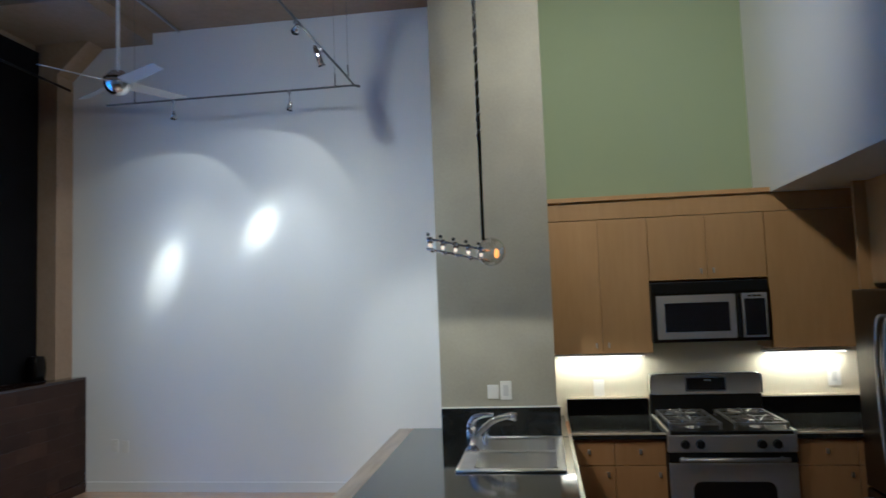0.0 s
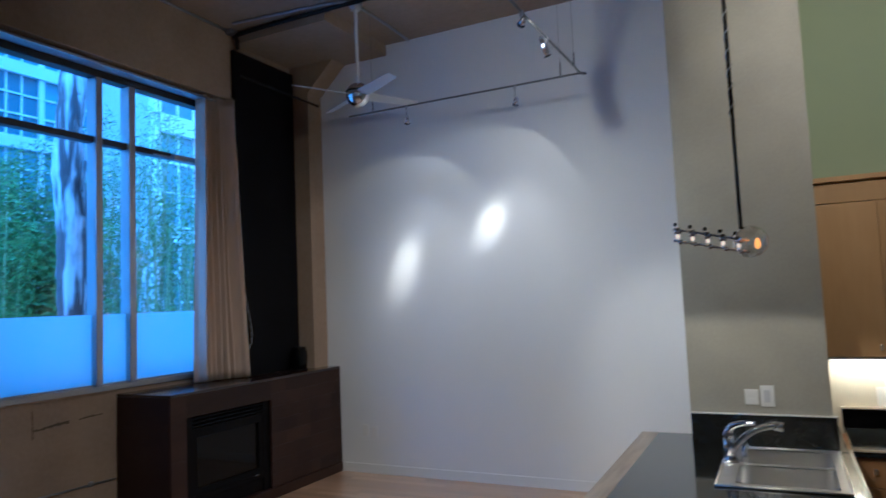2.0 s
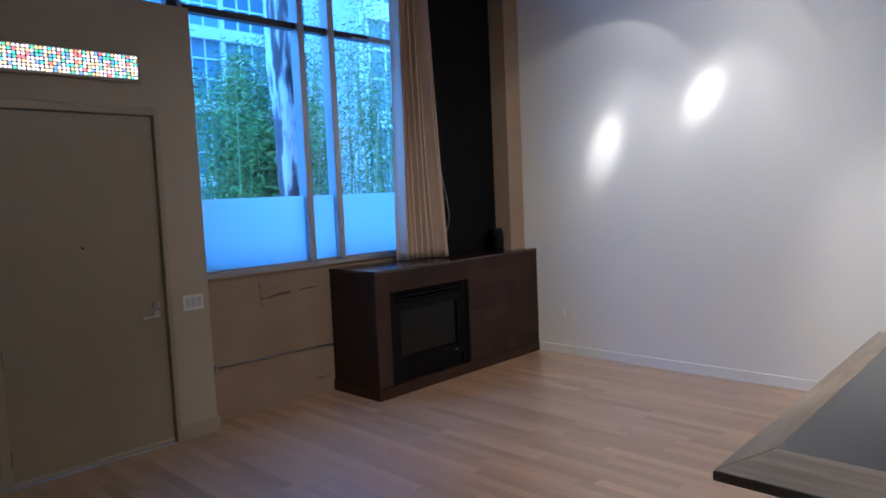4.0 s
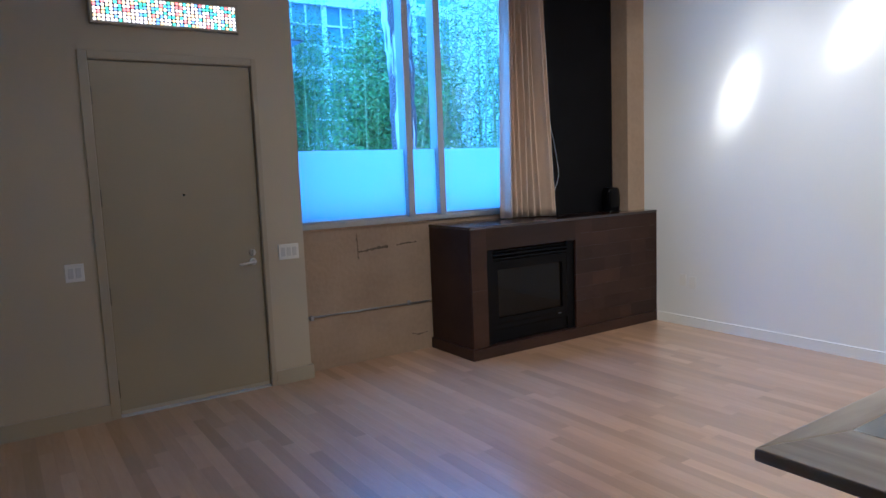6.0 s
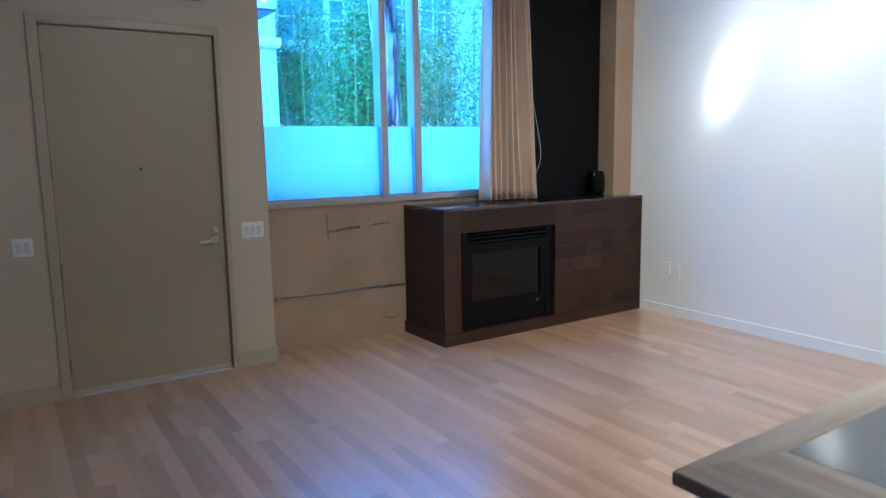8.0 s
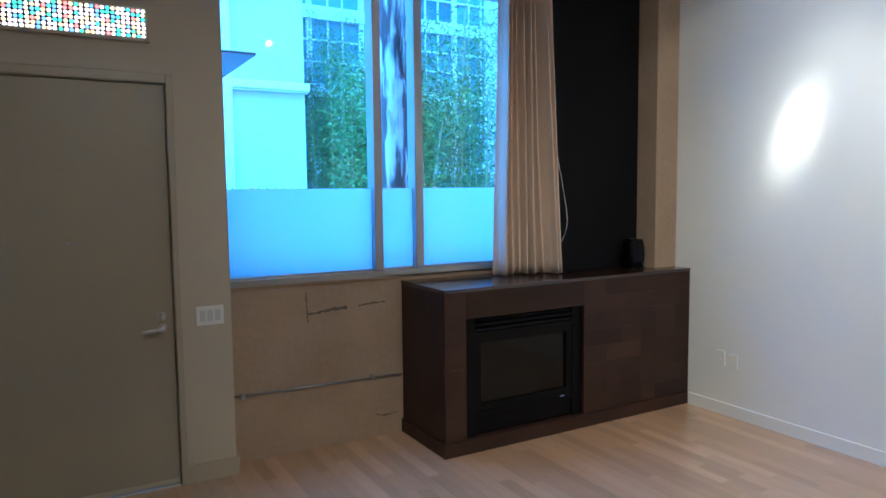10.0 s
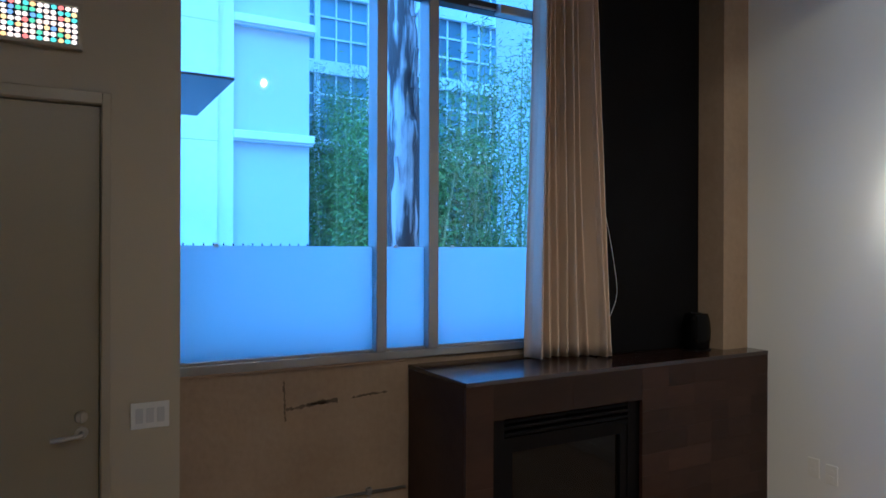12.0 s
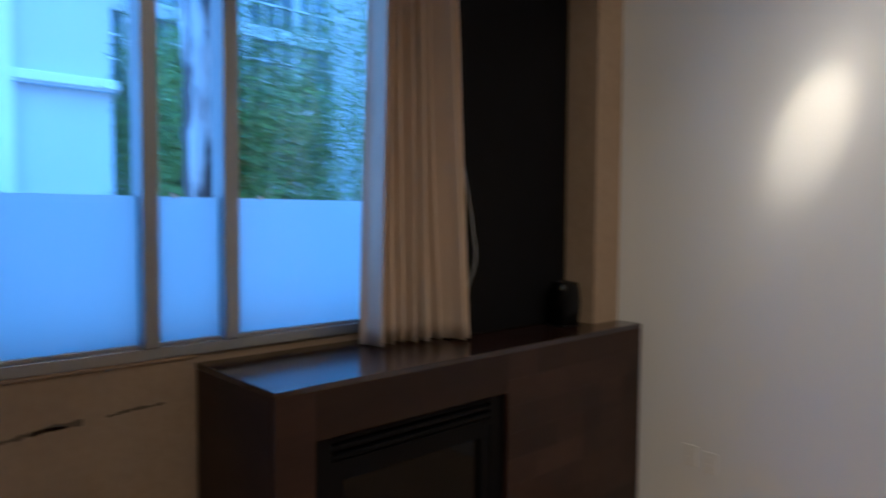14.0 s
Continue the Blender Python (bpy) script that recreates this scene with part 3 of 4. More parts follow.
plate("outlet", (5.685, -1.397, 1.125), "y", 0.075, 0.118, 1, "white outlet under the kitchen cabinets")
plate("light_switch", (7.275, -1.397, 1.18), "y", 0.085, 0.13, 1, "white light switch beside the refrigerator")


def bead_panel():
    p = thing("glass_bead_light", (WE, -4.545, 2.69), "lit panel of coloured glass beads above the door", "wall light")
    y0, y1, z0, z1 = -5.018, -4.075, 2.703, 2.868
    part("casing", B(WE, y0, z0, WE + 0.028, y1, z1, bevel=0.002), M_blackmetal, p)
    for a in ((y0 - 0.018, y0, z0 - 0.018, z1 + 0.018), (y1, y1 + 0.018, z0 - 0.018, z1 + 0.018), (y0, y1, z0 - 0.018, z0), (y0, y1, z1, z1 + 0.018)):
        part("frame", B(WE, a[0], a[2], WE + 0.042, a[1], a[3], bevel=0.002), M_taupe_trim, p)
    tones = [(1, 0.97, 0.9), (1, 0.97, 0.88), (1, 0.9, 0.7), (1, 0.62, 0.12), (0.9, 0.08, 0.05), (0.06, 0.6, 0.3), (0.08, 0.3, 0.95), (0.1, 0.75, 0.75), (1, 0.8, 0.2)]
    mats = [glow("glass_bead_%s" % n, (0.15 + 0.85 * c[0], (0.15 + 0.85 * c[1]) * 0.68, (0.15 + 0.85 * c[2]) * 0.36), 0.55) for n, c in zip(("white", "clear", "cream", "amber", "red", "green", "blue", "teal", "yellow"), tones)]
    rnd = random.Random(4)
    cols, rows = 36, 7
    ms = []
    for m in mats:
        bm = bmesh.new()
        bmesh.ops.create_icosphere(bm, subdivisions=1, radius=1)
        bm.transform(Matrix.Diagonal((0.006, 0.0122, 0.0112, 1)))
        data = bpy.data.meshes.new("bead")
        bm.to_mesh(data)
        bm.free()
        data.materials.append(m)
        data.shade_smooth()
        ms.append(data)
    for j in range(rows):
        for i in range(cols):
            ob = new("bead", rnd.choice(ms[:3] + ms))
            ob.parent = p
            ob.matrix_parent_inverse = p.matrix_basis.inverted()
            ob.location = (WE + 0.031, y0 + (i + 0.5) * (y1 - y0) / cols + rnd.uniform(-0.002, 0.002), z0 + (j + 0.5) * (z1 - z0) / rows)


bead_panel()


# ---- ceiling: fan, pipes, track lights ----
def fan():
    f = thing("ceiling_fan", (1.70, -1.05, H_CEIL), "brushed-steel ceiling fan with pale blades, standing still", "ceiling fan")
    c = Vector((1.70, -1.05, 3.81))
    part("canopy", C((1.70, -1.05, 4.64), (1.70, -1.05, 4.70), 0.045, 0.07), M_steel, f, smooth=True)
    part("rod", C((1.70, -1.05, 3.86), (1.70, -1.05, 4.66), 0.016), M_plate, f)
    part("motor", ball(bmesh.new(), c, 0.118, (1, 1, 1), 28), M_chrome, f, "polished steel ball", smooth=True)
    bm = cyl(bmesh.new(), c + Vector((0, 0, 0.02)), c + Vector((0, 0, 0.035)), 0.121, seg=32)
    part("band", bm, M_blackmetal, f)
    for k in range(4):
        bm = bmesh.new()
        box(bm, 0.10, -0.055, -0.004, 0.65, 0.055, 0.004, bevel=0.003)
        for v in bm.verts:
            v.co.y *= 1.15 - 0.5 * (v.co.x - 0.1)
        bm.transform(Matrix.Translation(c) @ Matrix.Rotation(radians(61 + 90 * k), 4, "Z") @ Matrix.Rotation(radians(-17), 4, "X"))
        part("blade", bm, M_blade, f)


fan()

pp = thing("ceiling_pipe", (0.35, -1.05, 4.68), "black sprinkler pipe under the concrete ceiling", "pipe")
part("run", pipe(bmesh.new(), arc([(0.32, -1.17, 4.50), (0.32, -1.175, 4.60), (0.38, -1.175, 4.655), (1.5, -1.175, 4.66), (4.6, -1.10, 4.66)], 8), 0.022), M_blackmetal, pp, smooth=True)
for x in (0.8, 2.3, 3.6):
    part("hanger", C((x, -1.165, 4.66), (x, -1.165, 4.70), 0.012), M_blackmetal, pp)
cp = thing("ceiling_conduit", (1.65, -1.1, 4.68), "grey electrical conduit on the concrete ceiling", "conduit")
part("run", pipe(bmesh.new(), arc([(0.45, -1.36, 4.68), (1.0, -1.30, 4.68), (1.55, -1.22, 4.68), (1.70, -1.10, 4.68), (1.72, -0.6, 4.685), (1.70, -0.02, 4.685)], 8), 0.013), M_pipe, cp, smooth=True)
cq = thing("ceiling_conduit", (0.25, -3.0, 4.68), "grey electrical conduit on the concrete ceiling", "conduit")
part("run", pipe(bmesh.new(), [(0.26, -1.22, 4.685), (0.27, -2.2, 4.685), (0.28, -6.0, 4.685)], 0.012), M_pipe, cq, smooth=True)
part("box", B(0.245, -1.26, 4.65, 0.32, -1.16, 4.70, bevel=0.005), M_pipe, cq)
rr = thing("rod_bracket", (0.3, -0.9, 4.3), "thin black rod projecting from the flue casing", "rod")
part("rod", pipe(bmesh.new(), [(0.287, -1.10, 4.25), (0.46, -0.6, 4.16), (0.62, -0.22, 4.08)], 0.013), M_blackmetal, rr)

TR = 3.70
YA = -0.80
XB = 3.77


def track():
    t = thing("track_light_rail", (XB, YA, TR), "thin bent steel rail carrying spotlights", "track light")
    part("rail", pipe(bmesh.new(), arc([(1.42, YA, TR), (2.4, YA, TR), (XB - 0.08, YA, TR), (XB, YA - 0.06, TR), (XB, -2.0, TR), (XB, -4.2, TR)], 6), 0.009), M_rail, t, smooth=True)
    for x, y in ((1.70, YA), (3.6, YA), (XB, -0.98), (XB, -4.1)):
        part("standoff", C((x, y, TR), (x, y, TR + 0.12), 0.006), M_rail, t)
        part("wire", C((x, y, TR + 0.12), (x, y, H_CEIL), 0.0015, seg=6), M_rail, t)


track()


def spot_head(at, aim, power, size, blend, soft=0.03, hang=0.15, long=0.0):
    h = thing("spotlight", at, "small steel spotlight hanging from the rail, two of six added as fill", "spotlight", "spotlights on the rail")
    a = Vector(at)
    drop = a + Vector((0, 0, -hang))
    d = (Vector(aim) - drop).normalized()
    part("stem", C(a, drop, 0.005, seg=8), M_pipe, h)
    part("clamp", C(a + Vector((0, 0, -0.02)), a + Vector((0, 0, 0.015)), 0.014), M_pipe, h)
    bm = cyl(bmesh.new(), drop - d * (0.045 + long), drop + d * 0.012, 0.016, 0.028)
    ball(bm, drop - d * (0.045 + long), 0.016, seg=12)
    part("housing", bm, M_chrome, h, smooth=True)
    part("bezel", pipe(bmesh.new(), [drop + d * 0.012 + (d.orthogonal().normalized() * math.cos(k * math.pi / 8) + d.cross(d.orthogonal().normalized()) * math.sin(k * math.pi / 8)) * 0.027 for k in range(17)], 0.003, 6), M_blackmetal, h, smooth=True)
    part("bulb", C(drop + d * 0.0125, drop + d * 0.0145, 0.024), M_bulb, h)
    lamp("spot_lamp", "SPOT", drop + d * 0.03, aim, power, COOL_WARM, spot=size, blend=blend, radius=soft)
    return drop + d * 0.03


for sx, aim, core in ((2.08, (1.54, 0, 2.20), 165), (3.18, (2.555, 0, 2.58), 135)):
    tip = spot_head((sx, YA, TR - 0.01), aim, 7, 98, 0.1, 0.02)
    lamp("spot_core", "SPOT", tip, aim, core, COOL_WARM, spot=15, blend=1.0, radius=0.015)
    lamp("spot_beam", "SPOT", tip, aim, core * 0.32, COOL_WARM, spot=25, blend=1.0, radius=0.015)
    lamp("spot_halo", "SPOT", tip, (aim[0] - 0.05, 0, aim[2] - 0.85), 36, COOL_WARM, spot=74, blend=1.0, radius=0.015)
spot_head((XB, -1.71, TR - 0.01), (4.45, 0, 0.45), 150, 48, 0.95, hang=0.115, long=0.08)
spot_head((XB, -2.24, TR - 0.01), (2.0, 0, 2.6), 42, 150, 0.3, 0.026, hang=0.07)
# these two heads are unseen, added as fill for lower wall and entrance
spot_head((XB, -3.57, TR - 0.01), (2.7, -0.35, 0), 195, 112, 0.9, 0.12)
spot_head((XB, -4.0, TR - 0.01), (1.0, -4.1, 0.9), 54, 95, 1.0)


def ceiling_spot(at, aim, power, size, blend):
    c = thing("ceiling_spotlight", (at[0], at[1], H_CEIL), "adjustable steel ceiling spotlight", "spotlight")
    a = Vector(at)
    d = (Vector(aim) - a).normalized()
    part("stem", C((at[0], at[1], H_CEIL), a, 0.01), M_pipe, c)
    part("housing", cyl(bmesh.new(), a - d * 0.10, a + d * 0.03, 0.045, 0.06), M_plate, c, smooth=True)
    lamp("ceiling_spot_lamp", "SPOT", a + d * 0.05, aim, power, KITCHEN_WARM, spot=size, blend=blend, radius=0.12)


ceiling_spot((5.42, -4.2, 3.87), (6.02, -1.45, 2.9), 170, 94, 1.0)


# ---- kitchen ----
ZC = 0.935


def counter():
    c = thing("peninsula_counter", (4.9, -3.1, 0), "polished black granite peninsula worktop with a wooden border", "worktop")
    x0, x1, y0, y1 = 4.348, 5.43, -4.208, -1.85
    yi, xi, far, far_in = -3.915, 4.438, 4.302, 4.408  # inner corner of the border; its slightly slanting long side
    # granite slab with a hole for the sink
    sx0, sx1, sy0, sy1 = 4.87, 5.36, -2.99, -2.20
    z0, z1 = ZC - 0.03, ZC
    xs, ys = (xi, 4.648, sx0, sx1, x1), (yi, sy0, sy1, -2.187, y1)
    bm = bmesh.new()
    v = {}
    def vert(i, j):
        if (i, j) not in v:
            slant = (far_in - xi) * (ys[j] - yi) / (y1 - yi) if i == 0 else 0.0
            v[i, j] = bm.verts.new((xs[i] + slant, ys[j], z1))
        return v[i, j]
    for i in range(4):
        for j in range(4):
            if (i == 2 and j == 1) or (j == 3 and i > 0):
                continue
            bm.faces.new((vert(i, j), vert(i + 1, j), vert(i + 1, j + 1), vert(i, j + 1)))
    down = bmesh.ops.extrude_face_region(bm, geom=bm.faces[:])
    bmesh.ops.translate(bm, verts=[q for q in down["geom"] if isinstance(q, bmesh.types.BMVert)], vec=(0, 0, z0 - z1))
    part("granite_slab", bm, M_granite, c, "polished black granite")
    for outline, material in ((((x0, y0), (xi - 0.0005, yi - 0.001), (far_in - 0.0005, y1), (far, y1)), M_border), (((x0 + 0.0006, y0), (x1, y0), (x1, yi - 0.0005), (xi + 0.0003, yi - 0.0005)), M_border_cross)):
        bm = bmesh.new()
        top = [bm.verts.new((px, py, ZC + 0.001)) for px, py in outline]
        low = [bm.verts.new((px, py, ZC - 0.032)) for px, py in outline]
        bm.faces.new(top), bm.faces.new(low[::-1])
        for i in range(4):
            bm.faces.new((top[i], low[i], low[(i + 1) % 4], top[(i + 1) % 4]))
        bmesh.ops.bevel(bm, geom=bm.edges[:], offset=0.005, segments=3, profile=0.5, affect="EDGES")
        part("border", bm, material, c, "grey-brown wooden border with a satin finish")
    part("backsplash", B(4.652, -2.187, ZC - 0.03, 5.39, -2.166, 1.118, bevel=0.002), M_granite, c, "black granite upstand")
    part("backsplash_cap", B(4.652, -2.19, 1.118, 5.392, -2.166, 1.124, bevel=0.001), M_plate, c)
    # banding kept pale to include the pendant's highlight
    part("edge_strip", B(5.4305, yi, ZC - 0.04, 5.452, -2.08, ZC + 0.001, bevel=0.003), M_edge, c, "pale edge banding by the kitchen, lamp highlight in its colour")
    b = thing("peninsula_cabinet", (5.05, -3.1, 0), "maple base cabinet under the sink", "cabinet")
    part("body", boxes((4.72, -3.98, 0.1, 5.38, sy0 - 0.03, ZC - 0.046), (4.72, sy0 - 0.03, 0.1, 5.38, -2.17, 0.70)), M_maple, b)
    part("toe_kick", B(4.76, -3.94, 0, 5.32, -2.2, 0.1), M_black, b)
    for i in range(4):
        y = -3.97 + i * 0.45
        part("door", B(5.38, y + 0.003, 0.12, 5.40, y + 0.447, ZC - 0.06, bevel=0.002), M_maple, b)


counter()


def sink():
    s = thing("sink", (5.13, -2.56, ZC), "stainless steel double-bowl sink set in black granite", "sink")
    x0, x1, y0, y1 = 4.845, 5.385, -3.035, -2.195
    z = ZC + 0.006
    ym = -2.59
    bowls = ((4.925, 5.345, -2.97, ym - 0.02), (4.925, 5.345, ym + 0.02, -2.235))
    rim = boxes((x0, y0, ZC + 0.0005, 4.925, y1, z), (5.345, y0, ZC + 0.0005, x1, y1, z), (4.925, y0, ZC + 0.0005, 5.345, -2.97, z), (4.925, -2.235, ZC + 0.0005, 5.345, y1, z), (4.925, ym - 0.02, ZC + 0.0005, 5.345, ym + 0.02, z))
    part("rim", rim, M_rimsteel, s)
    bm = bmesh.new()
    ln = [(x0, y0, z), (x1, y0, z), (x1, y1, z), (x0, y1, z), (x0, y0, z)]
    for a, b in zip(ln, ln[1:]):
        cyl(bm, a, b, 0.006, seg=8)
    part("rim_edge", bm, M_rimsteel, s, smooth=True)
    for bx0, bx1, by0, by1 in bowls:
        bm = bmesh.new()
        box(bm, bx0, by0, ZC - 0.18, bx1, by1, z)
        top = [f for f in bm.faces if f.normal.z > 0.9]
        bmesh.ops.delete(bm, geom=top, context="FACES")
        inner = [e for e in bm.edges if not e.is_boundary]
        bmesh.ops.bevel(bm, geom=inner, offset=0.05, segments=4, profile=0.5, affect="EDGES")
        for f in bm.faces:
            f.normal_flip()
        data = bpy.data.meshes.new("bowl")
        bm.to_mesh(data)
        bm.free()
        data.materials.append(M_sinksteel)
        data.shade_smooth()
        ob = new("bowl", data)
        ob.parent = s
        ob.matrix_parent_inverse = s.matrix_basis.inverted()
        part("drain", C(((bx0 + bx1) / 2, (by0 + by1) / 2, ZC - 0.180), ((bx0 + bx1) / 2, (by0 + by1) / 2, ZC - 0.176), 0.04), M_chrome, s)


sink()


def faucet():
    f = thing("faucet", (4.88, -2.58, ZC), "chrome kitchen faucet with pull-out spout at the sink", "faucet")
    x, y, z = 4.88, -2.58, ZC + 0.004
    bm = cyl(bmesh.new(), (x, y, z), (x, y, z + 0.02), 0.045, 0.036)
    cyl(bm, (x, y, z + 0.02), (x, y, z + 0.14), 0.028, 0.026)
    ball(bm, (x, y, z + 0.14), 0.029)
    part("body", bm, M_chrome, f, smooth=True)
    part("lever", pipe(bmesh.new(), arc([(x, y, z + 0.15), (x + 0.02, y - 0.01, z + 0.185), (x + 0.07, y - 0.03, z + 0.205), (x + 0.13, y - 0.05, z + 0.212)]), [0.024 - 0.0006 * k for k in range(25)]), M_chrome, f, smooth=True)
    sp2 = part("spout", pipe(bmesh.new(), arc([(x + 0.01, y, z + 0.06), (x + 0.06, y + 0.005, z + 0.12), (x + 0.13, y + 0.01, z + 0.17), (x + 0.22, y + 0.015, z + 0.195)]), 0.017), M_chrome, f, smooth=True)
    part("spray_head", cyl(bmesh.new(), (x + 0.21, y + 0.014, z + 0.193), (x + 0.255, y + 0.018, z + 0.185), 0.021, 0.024), M_chrome, sp2, smooth=True)
    part("side_spray", pipe(bmesh.new(), arc([(x + 0.06, y + 0.17, z), (x + 0.06, y + 0.17, z + 0.04), (x + 0.075, y + 0.16, z + 0.07)]), 0.014), M_chrome, f, smooth=True)


faucet()


def kitchen_counter(x0, x1, name_label):
    c = thing("worktop", ((x0 + x1) / 2, -1.75, ZC), name_label, "worktop")
    part("slab", B(x0, -2.07, ZC - 0.04, x1, -1.40, ZC - 0.001, bevel=0.003), M_granite, c)
    part("upstand", B(x0, -1.42, ZC - 0.001, x1, -1.399, 1.05, bevel=0.002), M_blackgloss, c)
    part("upstand_cap", B(x0, -1.427, 1.05, x1, -1.399, 1.062, bevel=0.001), M_edge, c, "thin cream cap strip")
    part("edge_strip", B(x0, -2.078, ZC - 0.012, x1, -2.0705, ZC + 0.001, bevel=0.001), M_edge, c, "pale front edge banding, lamp highlight in its colour")


kitchen_counter(5.453, 6.024, "polished black granite worktop beside the range")
kitchen_counter(6.779, 7.6, "polished black granite worktop beside the refrigerator")
# the corner behind the pier
cc = thing("worktop", (5.40, -1.8, ZC), "polished black granite worktop corner", "worktop")
part("slab", B(5.373, -2.16, ZC - 0.04, 5.431, -1.40, ZC - 0.001), M_granite, cc)


def base_cabinet(x0, x1, doors):
    b = thing("base_cabinet", ((x0 + x1) / 2, -1.7, 0), "maple base cabinet with drawers under a black worktop", "cabinet", "kitchen base cabinets")
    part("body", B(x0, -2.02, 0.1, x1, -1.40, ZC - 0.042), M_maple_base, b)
    part("toe_kick", B(x0, -1.96, 0, x1, -1.45, 0.1), M_black, b)
    w = (x1 - x0) / doors
    for i in range(doors):
        a = x0 + i * w
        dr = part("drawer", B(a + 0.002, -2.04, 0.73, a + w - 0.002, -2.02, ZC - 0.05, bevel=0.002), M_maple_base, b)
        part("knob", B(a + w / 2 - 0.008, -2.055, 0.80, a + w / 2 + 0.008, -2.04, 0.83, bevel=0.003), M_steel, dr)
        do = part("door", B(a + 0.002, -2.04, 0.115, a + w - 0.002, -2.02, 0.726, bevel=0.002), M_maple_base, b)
        part("knob", B(a + w - 0.05, -2.055, 0.66, a + w - 0.035, -2.04, 0.69, bevel=0.003), M_steel, do)


base_cabinet(5.40, 6.024, 2)
base_cabinet(6.781, 7.13, 1)
base_cabinet(7.13, 7.35, 1)


def wall_cabinet(x0, x1, z0, z1, doors):
    b = thing("wall_cabinet", ((x0 + x1) / 2, -1.56, z0), "maple wall cabinet with flat doors", "cabinet", "kitchen wall cabinets")
    part("body", B(x0, -1.71, z0, x1, -1.401, z1), M_maple, b)
    w = (x1 - x0) / doors
    for i in range(doors):
        a = x0 + i * w
        do = part("door", B(a + 0.0015, -1.732, z0 + 0.002, a + w - 0.0015, -1.712, z1 - 0.002, bevel=0.0015), M_maple, b)
        kx = a + w - 0.04 if i % 2 == 0 else a + 0.04
        part("knob", B(kx - 0.006, -1.747, z0 + 0.04, kx + 0.006, -1.732, z0 + 0.075, bevel=0.003), M_steel, do)


wall_cabinet(5.374, 6.031, 1.395, 2.305, 2)
wall_cabinet(6.033, 6.784, 1.872, 2.305, 2)
wall_cabinet(6.787, 7.36, 1.405, 2.305, 1)
cr = thing("cabinet_crown", (6.3, -1.56, 2.3), "maple fascia board above the wall cabinets", "trim")
part("fascia", B(5.373, -1.735, 2.307, 7.45, -1.40, 2.432, bevel=0.002), M_maple, cr)
part("cap", B(5.373, -1.76, 2.432, 7.0, -1.40, 2.463, bevel=0.004), M_maple, cr)


def strip(x0, x1):
    s = thing("under_cabinet_light", ((x0 + x1) / 2, -1.47, 1.37), "lit white strip light under a wall cabinet", "strip light")
    part("housing", B(x0, -1.52, 1.362, x1, -1.43, 1.384), M_plate, s)
    part("tube", B(x0 + 0.02, -1.51, 1.355, x1 - 0.02, -1.44, 1.362), M_tube, s)
    l = lamp("strip_lamp", "AREA", ((x0 + x1) / 2, -1.48, 1.350), ((x0 + x1) / 2, -1.45, 0), 3.1, KITCHEN_WARM, size=x1 - x0, size_y=0.04)


strip(5.39, 6.0)
strip(6.80, 7.34)


def microwave():
    m = thing("microwave", (6.3947, -1.6, 1.46), "black and steel over-the-range microwave below the cabinets", "microwave")
    part("body", B(6.0250, -1.79, 1.462, 6.7642, -1.402, 1.858, bevel=0.004), M_blackmetal, m)
    part("vent", B(6.0310, -1.80, 1.785, 6.7583, -1.79, 1.853, bevel=0.003), M_blackmetal, m)
    d = part("door", boxes((6.0555, -1.815, 1.485, 6.5519, -1.79, 1.53), (6.0555, -1.815, 1.72, 6.5519, -1.79, 1.77), (6.0555, -1.815, 1.53, 6.1047, -1.79, 1.72), (6.5126, -1.815, 1.53, 6.5519, -1.79, 1.72)), M_steel, m, "steel-framed door")
    part("door_glass", B(6.1047, -1.805, 1.53, 6.5126, -1.795, 1.72), M_display, d)
    part("handle", B(6.5588, -1.835, 1.49, 6.5814, -1.80, 1.765, bevel=0.006), M_blackmetal, d)
    c = part("control_panel", B(6.5912, -1.812, 1.485, 6.7485, -1.79, 1.772, bevel=0.003), M_steel, m)
    part("keypad", B(6.6059, -1.815, 1.50, 6.7338, -1.812, 1.735), M_display, c)
    for k in range(3):
        part("display_bar", B(6.6305 + k * 0.03, -1.8135, 1.748, 6.6502 + k * 0.03, -1.812, 1.758), M_display, c)


microwave()


def rounded(x0, x1, z0, z1, ya, yb, r):
    """A slab with rounded corners standing in a plane of constant y."""
    bm = bmesh.new()
    ring = []
    for cx, cz, a0 in ((x1 - r, z1 - r, 0), (x0 + r, z1 - r, 90), (x0 + r, z0 + r, 180), (x1 - r, z0 + r, 270)):
        for k in range(6):
            a = radians(a0 + 18 * k)
            ring.append((cx + r * math.cos(a), cz + r * math.sin(a)))
    f = [bm.verts.new((x, ya, z)) for x, z in ring]
    b = [bm.verts.new((x, yb, z)) for x, z in ring]
    bm.faces.new(f), bm.faces.new(b[::-1])
    for i in range(len(ring)):
        j = (i + 1) % len(ring)
        bm.faces.new((f[i], b[i], b[j], f[j]))
    return bm


